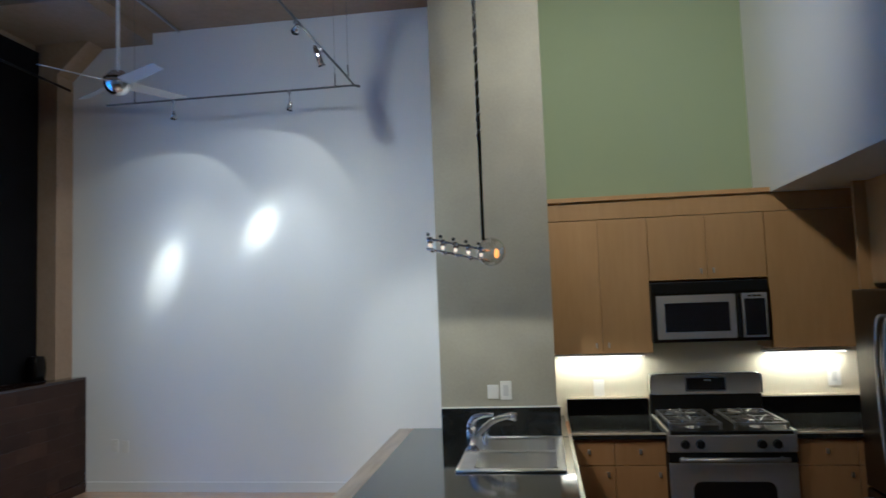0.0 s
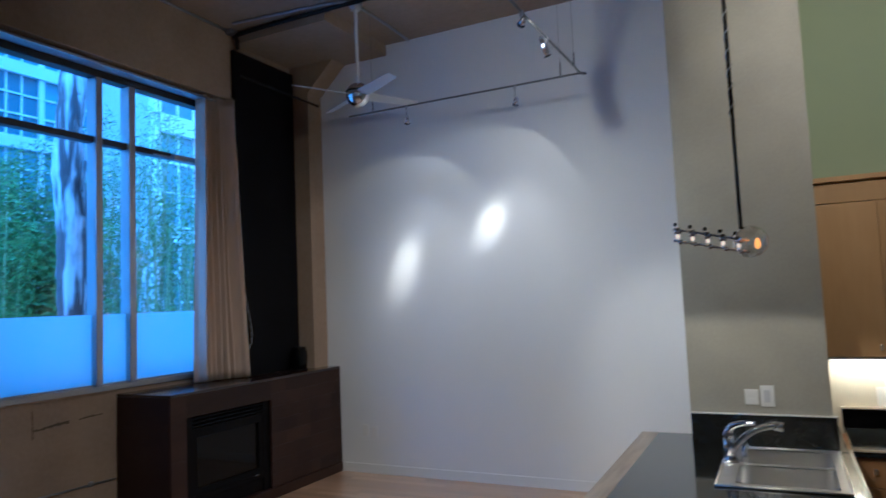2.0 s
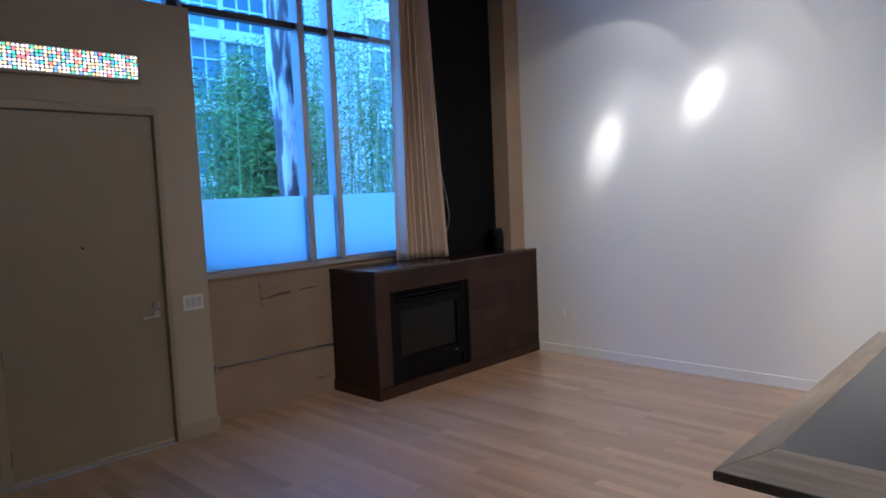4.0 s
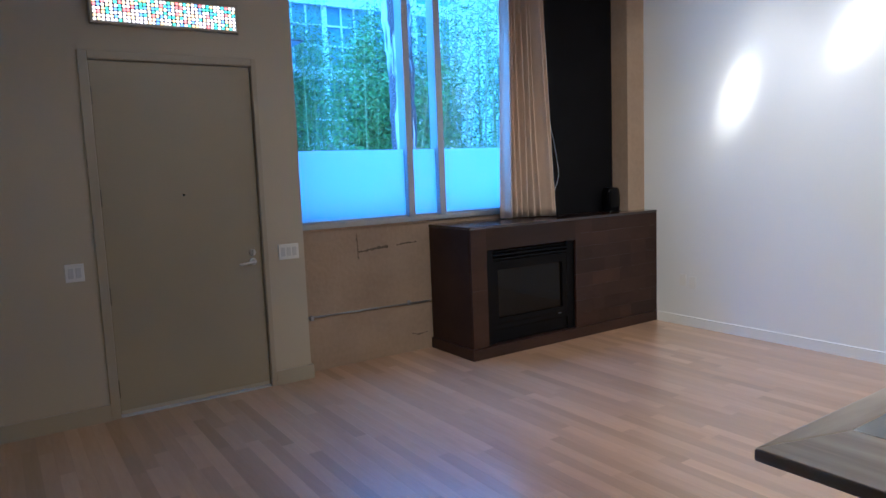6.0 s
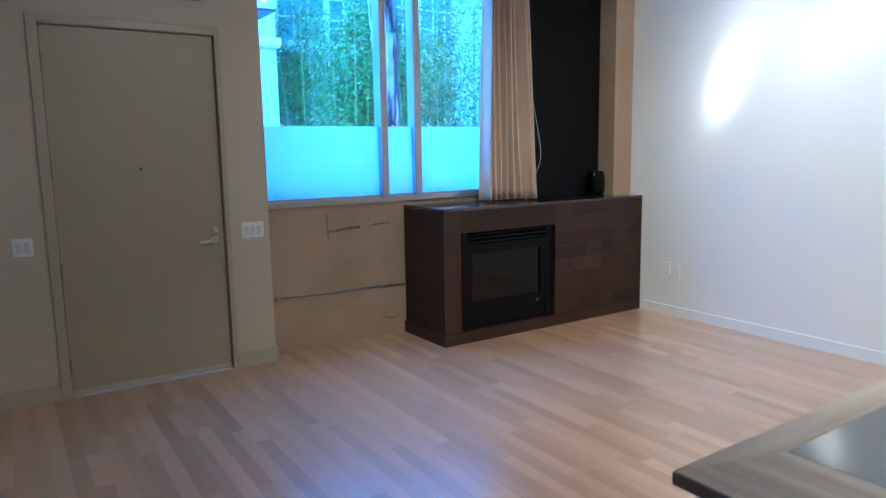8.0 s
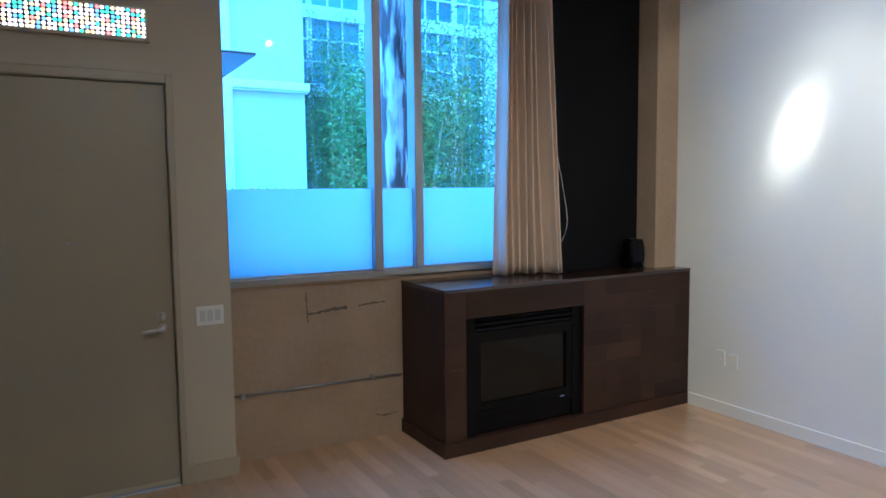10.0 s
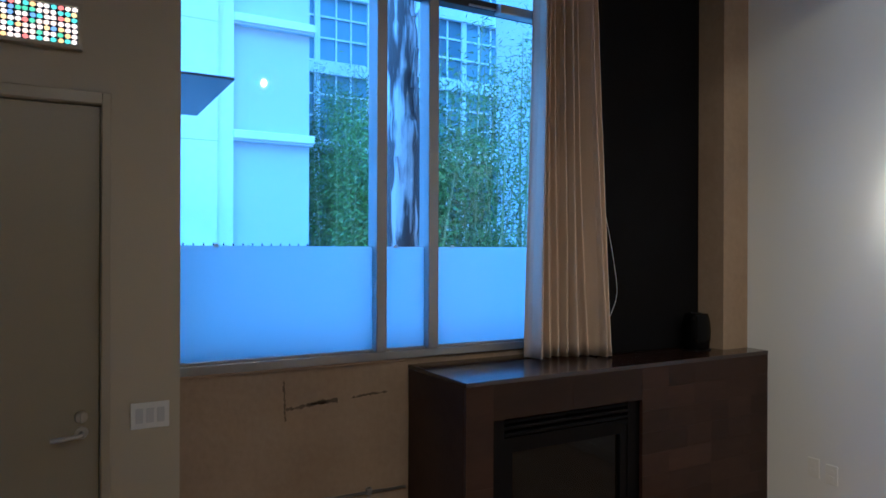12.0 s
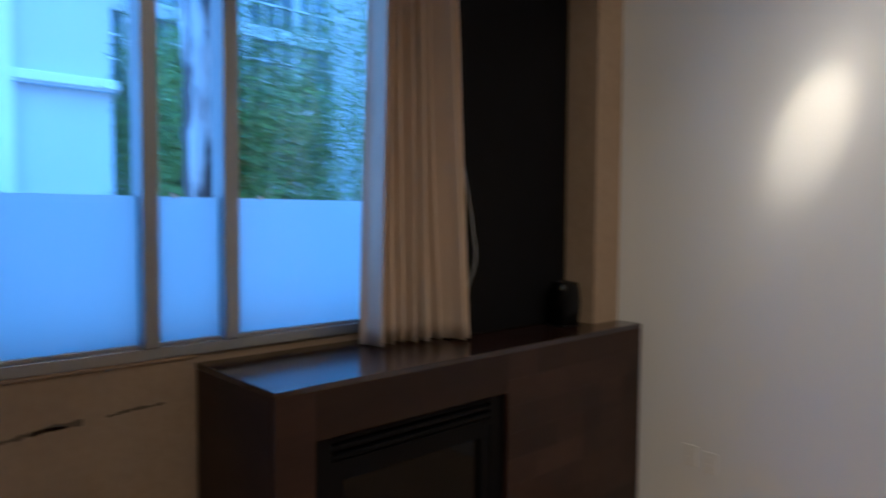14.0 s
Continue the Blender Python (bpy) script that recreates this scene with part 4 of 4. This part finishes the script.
def gas_range():
    r = thing("gas_range", (6.3996, -1.75, 0), "stainless steel gas range with black cooktop and four knobs", "range")
    x0, x1 = 6.0280, 6.7760
    part("body", B(x0, -2.05, 0.02, x1, -1.402, 0.918, bevel=0.004), M_blackmetal, r)
    part("control_panel", B(x0, -2.095, 0.818, x1, -2.05, 0.923, bevel=0.006), M_steel, r, "steel control panel")
    for x in (6.1292, 6.2177, 6.5715, 6.6600):
        k = part("knob", C((x, -2.095, 0.868), (x, -2.12, 0.868), 0.028, 0.024), M_blackmetal, r, "black knob")
        part("pointer", B(x - 0.004, -2.128, 0.848, x + 0.004, -2.12, 0.890, bevel=0.002), M_blackmetal, k)
    part("cooktop", B(x0, -2.09, 0.923, x1, -1.47, 0.943, bevel=0.006), M_blackmetal, r)
    part("trim", B(x0, -2.093, 0.918, x0 + 0.018, -1.47, 0.947), M_steel, r)
    part("trim", B(x1 - 0.018, -2.093, 0.918, x1, -1.47, 0.947), M_steel, r)
    g = part("backguard", B(x0 + 0.002, -1.47, 0.918, x1 - 0.002, -1.41, 1.0820, bevel=0.006), M_blackmetal, r)
    part("backguard_panel", rounded(x0, x1, 1.0820, 1.2250, -1.485, -1.41, 0.03), M_steel, g, "steel panel with a clock display")
    rim = [(x0 + 0.004, -1.487, 1.0871), (x0 + 0.004, -1.487, 1.1944), (x0 + 0.012, -1.487, 1.2127), (x0 + 0.03, -1.487, 1.2209), (x1 - 0.03, -1.487, 1.2209), (x1 - 0.012, -1.487, 1.2127), (x1 - 0.004, -1.487, 1.1944), (x1 - 0.004, -1.487, 1.0871)]
    part("rim", pipe(bmesh.new(), rim, 0.005, 8), M_chrome, g, "bright rounded rim", smooth=True)
    part("clock_frame", rounded(6.2668, 6.5421, 1.1024, 1.2015, -1.4868, -1.4848, 0.012), M_chrome, g)
    part("clock", B(6.2767, -1.4885, 1.1106, 6.5322, -1.4869, 1.1933), M_display, g)
    part("clock_digits", B(6.3947, -1.4895, 1.1739, 6.4388, -1.488, 1.1821), M_plate, g)
    for cx in (6.2078, 6.5962):
        gr = part("grate", bmesh_grate(cx), M_iron, r, "cast iron grate")
        for cy in (-1.94, -1.65):
            part("burner", C((cx, cy, 0.943), (cx, cy, 0.963), 0.045, 0.035), M_steel, r)
    d = part("oven_door", B(x0 + 0.004, -2.09, 0.17, x1 - 0.004, -2.055, 0.753, bevel=0.005), M_steel, r, "steel oven door")
    part("oven_window", rounded(6.1636, 6.6404, 0.30, 0.645, -2.0925, -2.088, 0.05), M_display, d)
    bm = cyl(bmesh.new(), (6.0850, -2.135, 0.783), (6.7140, -2.135, 0.783), 0.013)
    for x in (6.1145, 6.6845):
        cyl(bm, (x, -2.135, 0.783), (x, -2.06, 0.783), 0.009)
    part("handle", bm, M_steel, d, smooth=True)
    part("door_top", B(x0 + 0.004, -2.085, 0.756, x1 - 0.004, -2.055, 0.814), M_blackmetal, d)
    part("drawer", B(x0 + 0.004, -2.09, 0.03, x1 - 0.004, -2.055, 0.16, bevel=0.004), M_steel, r)


def bmesh_grate(cx):
    bm = bmesh.new()
    z0, z1 = 0.943, 0.985
    for dx in (-0.15, 0, 0.15):
        box(bm, cx + dx - 0.008, -2.04, z1 - 0.014, cx + dx + 0.008, -1.52, z1)
    for y in (-2.04, -1.94, -1.80, -1.65, -1.52):
        box(bm, cx - 0.15, y - 0.008, z1 - 0.014, cx + 0.15, y + 0.008, z1)
    for dx in (-0.15, 0.15):
        for y in (-2.03, -1.53):
            box(bm, cx + dx - 0.008, y - 0.008, z0, cx + dx + 0.008, y + 0.008, z1)
    for cy in (-1.94, -1.65):
        for k in range(8):
            a = k * math.pi / 4
            cyl(bm, (cx + 0.03 * math.cos(a), cy + 0.03 * math.sin(a), z1 - 0.004), (cx + 0.1 * math.cos(a), cy + 0.1 * math.sin(a), z1 + 0.006), 0.008, seg=6)
    return bm


gas_range()


def fridge():
    f = thing("refrigerator", (7.550, -2.5, 0), "stainless steel refrigerator with curved door handles", "refrigerator")
    part("body", B(7.210, -2.96, 0.02, 7.950, -2.06, 1.77, bevel=0.006), M_blackmetal, f)
    u = part("door", B(7.150, -2.96, 0.62, 7.208, -2.515, 1.77, bevel=0.012), M_darksteel, f)
    v = part("door", B(7.150, -2.505, 0.62, 7.208, -2.06, 1.77, bevel=0.012), M_darksteel, f)
    w = part("freezer_drawer", B(7.150, -2.96, 0.06, 7.208, -2.06, 0.61, bevel=0.012), M_darksteel, f)
    for p, y in ((u, -2.56), (v, -2.46)):
        part("handle", pipe(bmesh.new(), arc([(7.150, y, 0.80), (7.100, y, 0.84), (7.085, y, 1.2), (7.100, y, 1.58), (7.150, y, 1.62)]), 0.012), M_steel, p, smooth=True)
    part("handle", pipe(bmesh.new(), arc([(7.150, -2.88, 0.56), (7.095, -2.84, 0.56), (7.085, -2.5, 0.56), (7.095, -2.18, 0.56), (7.150, -2.14, 0.56)]), 0.012), M_steel, w, smooth=True)


fridge()
tc = thing("tall_cabinet", (7.650, -2.5, 0), "maple cabinet surround above the refrigerator", "cabinet")
part("side_panel", B(7.210, -2.055, 0, 7.950, -2.035, 2.43), M_maple, tc)
part("body", B(7.300, -2.97, 1.80, 7.950, -2.056, 2.43), M_maple, tc)
for i in range(2):
    part("door", B(7.280, -2.966 + i * 0.456, 1.803, 7.300, -2.514 + i * 0.456, 2.425, bevel=0.002), M_maple, tc)


# ---- pendant over the peninsula ----
def pendant():
    p = thing("pendant_lamp", (5.07, -3.2, H_CEIL), "pendant of small clear bulbs on a steel bar with globe", "pendant lamp")
    x, y, z = 5.04, -3.2, 2.055
    part("canopy", C((x, y, 4.67), (x, y, 4.70), 0.06, 0.065), M_pipe, p)
    part("cord", C((x, y, z + 0.02), (x, y, 4.68), 0.008), M_blackmetal, p)
    bm = bmesh.new()
    n = 150
    pipe(bm, [(x + 0.012 * math.cos(k * 1.05), y + 0.012 * math.sin(k * 1.05), 2.55 + k * (4.66 - 2.55) / n) for k in range(n + 1)], 0.003, 5)
    part("twisted_cable", bm, M_pipe, p, smooth=True)
    a, b = Vector((x - 0.275, y - 0.02, z + 0.022)), Vector((x + 0.03, y, z - 0.05))
    bm = bmesh.new()
    for dz in (0.02, -0.03):
        cyl(bm, a + Vector((0, 0, dz)), b + Vector((0, 0, dz)), 0.006, seg=8)
    part("bar", bm, M_chrome, p, smooth=True)
    for k in range(5):
        c = a.lerp(b, (k + 0.3) / 5)
        s = part("socket", C(c + Vector((0, 0, 0.03)), c + Vector((0, 0, 0.0)), 0.012, 0.016), M_chrome, p, smooth=True)
        part("bulb", ball(bmesh.new(), c + Vector((0, -0.005, -0.008)), 0.009, (1, 1, 1.3), 10), M_tiny, s, smooth=True)
        part("crystal", ball(bmesh.new(), c + Vector((0.01, -0.012, -0.035)), 0.012, (1, 1, 1), 10), M_chrome, s, smooth=True)
        part("knob", ball(bmesh.new(), c + Vector((-0.01, 0, 0.045)), 0.009, (1, 1, 1), 8), M_blackmetal, s, smooth=True)
    part("globe", ball(bmesh.new(), (x + 0.034, y, z - 0.035), 0.070, (1, 1, 1), 24), M_clear, p, "clear glass globe", smooth=True)
    part("amber_bulb", ball(bmesh.new(), (x + 0.062, y - 0.01, z - 0.045), 0.018, (0.7, 0.8, 1.3), 12), M_amber, p, "glowing amber bulb", smooth=True)
    lamp("pendant_glow", "SPOT", (x - 0.12, y, z - 0.085), (x - 0.12, y, 0), 23, KITCHEN_WARM, spot=152, blend=0.12, radius=0.02)


pendant()


# ---- outside ----
solid("ground", boxes((-400, -400, -0.35, -0.3, 400, -0.15)), M_paving, "grey street paving outside the window", "ground", S)


def trunk():
    t = thing("tree", (-1.85, -1.48, -0.15), "old tree with pale peeling bark close to the window", "tree")
    pts = arc([(-1.82, -1.54, -0.16), (-1.80, -1.53, 1.5), (-1.80, -1.51, 2.6), (-1.82, -1.55, 3.6), (-1.76, -1.46, 5.0), (-1.6, -1.2, 7.0)], 10)
    bm = pipe(bmesh.new(), pts, [0.166 - 0.0007 * k + 0.010 * math.sin(k * 0.9) + 0.008 * math.sin(k * 2.3) for k in range(len(pts))], 20)
    for v in bm.verts:
        n = noise.noise(v.co * Vector((7, 7, 2.2))) * 0.03
        v.co.x += n
        v.co.y += n * 0.8
    part("trunk", bm, M_bark, t, smooth=True)
    rnd = random.Random(3)
    for k in range(12):
        z = rnd.uniform(1.5, 4.6)
        a = rnd.uniform(-0.9, 0.9)
        bm = bmesh.new()
        box(bm, -0.012, -0.03, -0.18, 0.012, 0.03, 0.18, bevel=0.008)
        for v in bm.verts:
            v.co.y *= 1 - 2.2 * abs(v.co.z)
        bm.transform(Matrix.Translation((-1.80 + 0.145 * math.cos(a), -1.52 + 0.14 * math.sin(a), z)) @ Matrix.Rotation(a, 4, "Z") @ Matrix.Rotation(rnd.uniform(-0.15, 0.15), 4, "X"))
        part("bark_flake", bm, M_bark, t)


trunk()


def bamboo(at, height, spread, count, seed, leaves):
    rnd = random.Random(seed)
    b = thing("bamboo", at, "dense green bamboo clump behind the fence", "bamboo", "bamboo clumps")
    x, y, z = at
    canes = bmesh.new()
    V, F = [], []
    for k in range(count):
        px, py = x + rnd.uniform(-0.6, 0.6), y + rnd.uniform(-spread, spread)
        h = height * rnd.uniform(0.6, 1.05)
        lx, ly = rnd.uniform(-0.4, 0.4), rnd.uniform(-0.12 if y < 0 else -0.4, 0.5)
        pts = [(px + lx * s * s, py + ly * s * s, z + h * s) for s in (0, 0.3, 0.6, 0.85, 1)]
        pipe(canes, pts, [0.018, 0.017, 0.014, 0.009, 0.004], 6)
        for i in range(leaves):
            s = rnd.uniform(0.27, 1.0) ** 0.9
            c = Vector((px + lx * s * s, py + ly * s * s, z + h * s)) + Vector((rnd.gauss(0, 0.18), rnd.gauss(0, 0.18), rnd.gauss(0, 0.08)))
            d = Vector((rnd.uniform(-1, 1), rnd.uniform(-1, 1), rnd.uniform(-0.9, 0.25))).normalized() * rnd.uniform(0.07, 0.14)
            w = d.orthogonal().normalized() * 0.010
            w.rotate(Matrix.Rotation(rnd.uniform(0, 6.28), 3, d))
            i0 = len(V)
            V += [c, c + d * 0.45 + w, c + d, c + d * 0.45 - w]
            F.append((i0, i0 + 1, i0 + 2, i0 + 3))
    part("canes", canes, M_cane, b)
    data = bpy.data.meshes.new("foliage")
    data.from_pydata([tuple(v) for v in V], [], F)
    data.materials.append(M_leaf)
    ob = new("foliage", data)
    ob.parent = b
    ob.matrix_parent_inverse = b.matrix_basis.inverted()


for i, (bx, by, hh, n) in enumerate(((-16.0, 3.3, 7.4, 20), (-5.6, -0.15, 4.5, 12), (-5.5, 0.45, 4.7, 11), (-5.6, 1.0, 4.7, 10), (-5.5, 1.8, 5.6, 11), (-5.4, 2.7, 6.2, 11), (-5.6, 3.8, 6.2, 10), (-5.2, 5.2, 6.2, 10), (-5.4, 6.8, 6.4, 10))):
    bamboo((bx, by, -0.15), hh, 0.8 if i == 0 else 0.35 if i < 5 else 0.75, n + 3, 10 + i, (1700, 1400, 1100, 700, 480, 360, 360, 360, 400)[i])


def fence():
    f = thing("fence", (-7.4, 0, -0.15), "low dark metal railing with thin bars", "fence")
    for z in (1.83, 0.1):
        part("rail", B(-7.42, -14, z, -7.38, 1.6, z + 0.03), M_darkframe, f)
    bm = bmesh.new()
    for k in range(103):
        y = -13.9 + k * 0.15
        box(bm, -7.41, y - 0.01, -0.15, -7.39, y + 0.01, 1.90)
    tagged(part("bars", bm, M_darkframe, f), kind="stuff")


fence()


def white_building():
    h = thing("white_building", (-16, -12, -0.15), "pale stucco building with deep horizontal ledges", "building")
    x = -14.75
    # recessed wall is greyer than the pilasters
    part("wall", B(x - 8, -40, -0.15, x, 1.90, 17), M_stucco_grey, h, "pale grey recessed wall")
    part("pilaster", B(x, -2.07, -0.15, x + 0.30, -0.62, 17), M_stucco, h, "bright white pilaster")
    part("pilaster", B(x + 0.001, -0.619, -0.15, x + 0.18, -0.19, 17), M_stucco, h, "bright white pilaster")
    for z in (4.79, 7.84, 10.9, 13.95):
        part("ledge", B(x, -0.189, z - 0.10, x + 0.26, 1.98, z + 0.12, bevel=0.02), M_stucco, h)
        # narrower strip below each ledge, greyer than the ledge
        part("under_ledge_strip", B(x, -0.189, z - 0.16, x + 0.20, 1.95, z - 0.101), M_stucco_grey, h)
    for z in (4.55, 7.6, 10.65):
        part("joint", B(x + 0.3005, -2.07, z, x + 0.306, -0.62, z + 0.025), M_stucco_grey, h)
    for z in (3.0, 6.05, 9.1, 12.15):
        w = part("window", B(x + 0.001, -5.2, z, x + 0.08, -2.15, z + 1.5), M_towerglass, h)
        for k in range(4):
            part("bar", B(x + 0.0805, -5.2, z + 0.48 * k, x + 0.14, -2.15, z + 0.48 * k + 0.06), M_stucco, w)
        part("lintel", B(x + 0.001, -5.3, z + 1.561, x + 0.22, -2.08, z + 1.8), M_stucco, h)
    part("cap", B(x - 8, -40, 17, x + 0.5, 2.1, 17.4), M_stucco, h)


white_building()

cn = thing("entrance_canopy", (-0.8, -4.5, 2.85), "flat grey metal canopy over the outside of the entrance", "canopy")
part("slab", B(-1.82, -5.7, 2.815, -0.56, -3.24, 2.832, bevel=0.004), M_metalpanel, cn)
for y in (-5.4, -4.4):
    part("bracket", B(-0.56, y - 0.03, 2.82, -0.221, y + 0.03, 2.85), M_metalpanel, cn)


def glass_building(y0, y1, x, floors, fh, bay, zb, name_label):
    g = thing("glass_building", (x - 5, (y0 + y1) / 2, -0.15), name_label, "building")
    top = zb + floors * fh
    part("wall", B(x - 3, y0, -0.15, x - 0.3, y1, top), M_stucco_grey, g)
    part("roof", B(x - 3.2, y0 - 0.2, top, x + 0.3, y1 + 0.2, top + 0.4), M_stucco, g)
    nb = int(round((y1 - y0) / bay))
    for k in range(floors):
        z = zb + k * fh
        part("floor_band", B(x - 0.3, y0, z + fh - 0.55, x + 0.1, y1, z + fh), M_stucco, g)
        for i in range(nb):
            a = y0 + i * (y1 - y0) / nb
            b = a + (y1 - y0) / nb
            w = part("window", B(x - 0.2, a + 0.12, z, x - 0.12, b - 0.12, z + fh - 0.55), M_towerglass, g)
            part("bar", B(x - 0.12, a + 0.12, z + 0.95, x - 0.05, b - 0.12, z + 1.03), M_stucco, w)
            part("bar", B(x - 0.12, a + 0.12, z + 1.85, x - 0.05, b - 0.12, z + 1.93), M_stucco, w)
            for q in (0.36, 0.64):
                c = a + (b - a) * q
                part("bar", B(x - 0.12, c - 0.04, z, x - 0.06, c + 0.04, z + fh - 0.55), M_stucco, w)
            part("post", B(x - 0.25, a - 0.12, z, x + 0.02, a + 0.12, z + fh - 0.55), M_stucco, g)


glass_building(0.5, 29.3, -24, 8, 3.3, 2.4, -0.15, "glass-fronted office building with white bands")
glass_building(7.6, 25.6, -11, 5, 3.3, 2.25, 1.15, "apartment building with white window frames")


# ---- floor boards, last ----
def floor():
    f = thing("floor", (4, -4, 0), "light maple strip floor with a worn satin finish", "floor", kind=S)
    part("subfloor", B(-0.22, -9.2, -0.2, 9.2, 0.1, -0.004), M_gap, f)
    rnd = random.Random(11)
    width = 0.083
    V, F = [], []
    shapes = {}
    near = 0

    def corners(x0, x1, y0, y1):
        e = 0.0003
        top = [(x0 + e, y0 + e, 0), (x1 - e, y0 + e, 0), (x1 - e, y1 - e, 0), (x0 + e, y1 - e, 0)]
        low = [(x0 + 0.0002, y0 + 0.0002, -0.004), (x1 - 0.0002, y0 + 0.0002, -0.004), (x1 - 0.0002, y1 - 0.0002, -0.004), (x0 + 0.0002, y1 - 0.0002, -0.004)]
        return top + low

    faces = [(0, 1, 2, 3), (0, 4, 5, 1), (1, 5, 6, 2), (2, 6, 7, 3), (3, 7, 4, 0)]
    y = -9.0
    while y < 0:
        x = -rnd.uniform(0, 0.8)
        while x < 9.0:
            length = rnd.choice((0.45, 0.6, 0.75, 0.9, 1.1, 1.3))
            xa, xb = max(x, 0.0), min(x + length, 9.0)
            if xb - xa > 0.02:
                if 1.2 < xa and xb < 4.3 and -4.6 < y < -1.6 and near < 300 and xb - xa == x + length - x and x > 0:
                    key = length
                    if key not in shapes:
                        data = bpy.data.meshes.new("plank")
                        data.from_pydata([(p[0], p[1], p[2]) for p in corners(0, length, 0, width)], [], faces)
                        data.materials.append(M_floor)
                        shapes[key] = data
                    ob = new("plank", shapes[key])
                    ob.parent = f
                    ob.matrix_parent_inverse = f.matrix_basis.inverted()
                    ob.location = (x, y, 0)
                    near += 1
                else:
                    i0 = len(V)
                    V.extend(corners(xa, xb, y, y + width))
                    F.extend([tuple(i0 + k for k in q) for q in faces])
            x += length
        y += width
    data = bpy.data.meshes.new("planks")
    data.from_pydata(V, [], F)
    data.materials.append(M_floor)
    ob = new("planks", data)
    ob.parent = f
    ob.matrix_parent_inverse = f.matrix_basis.inverted()
    tagged(ob, kind="stuff")


floor()
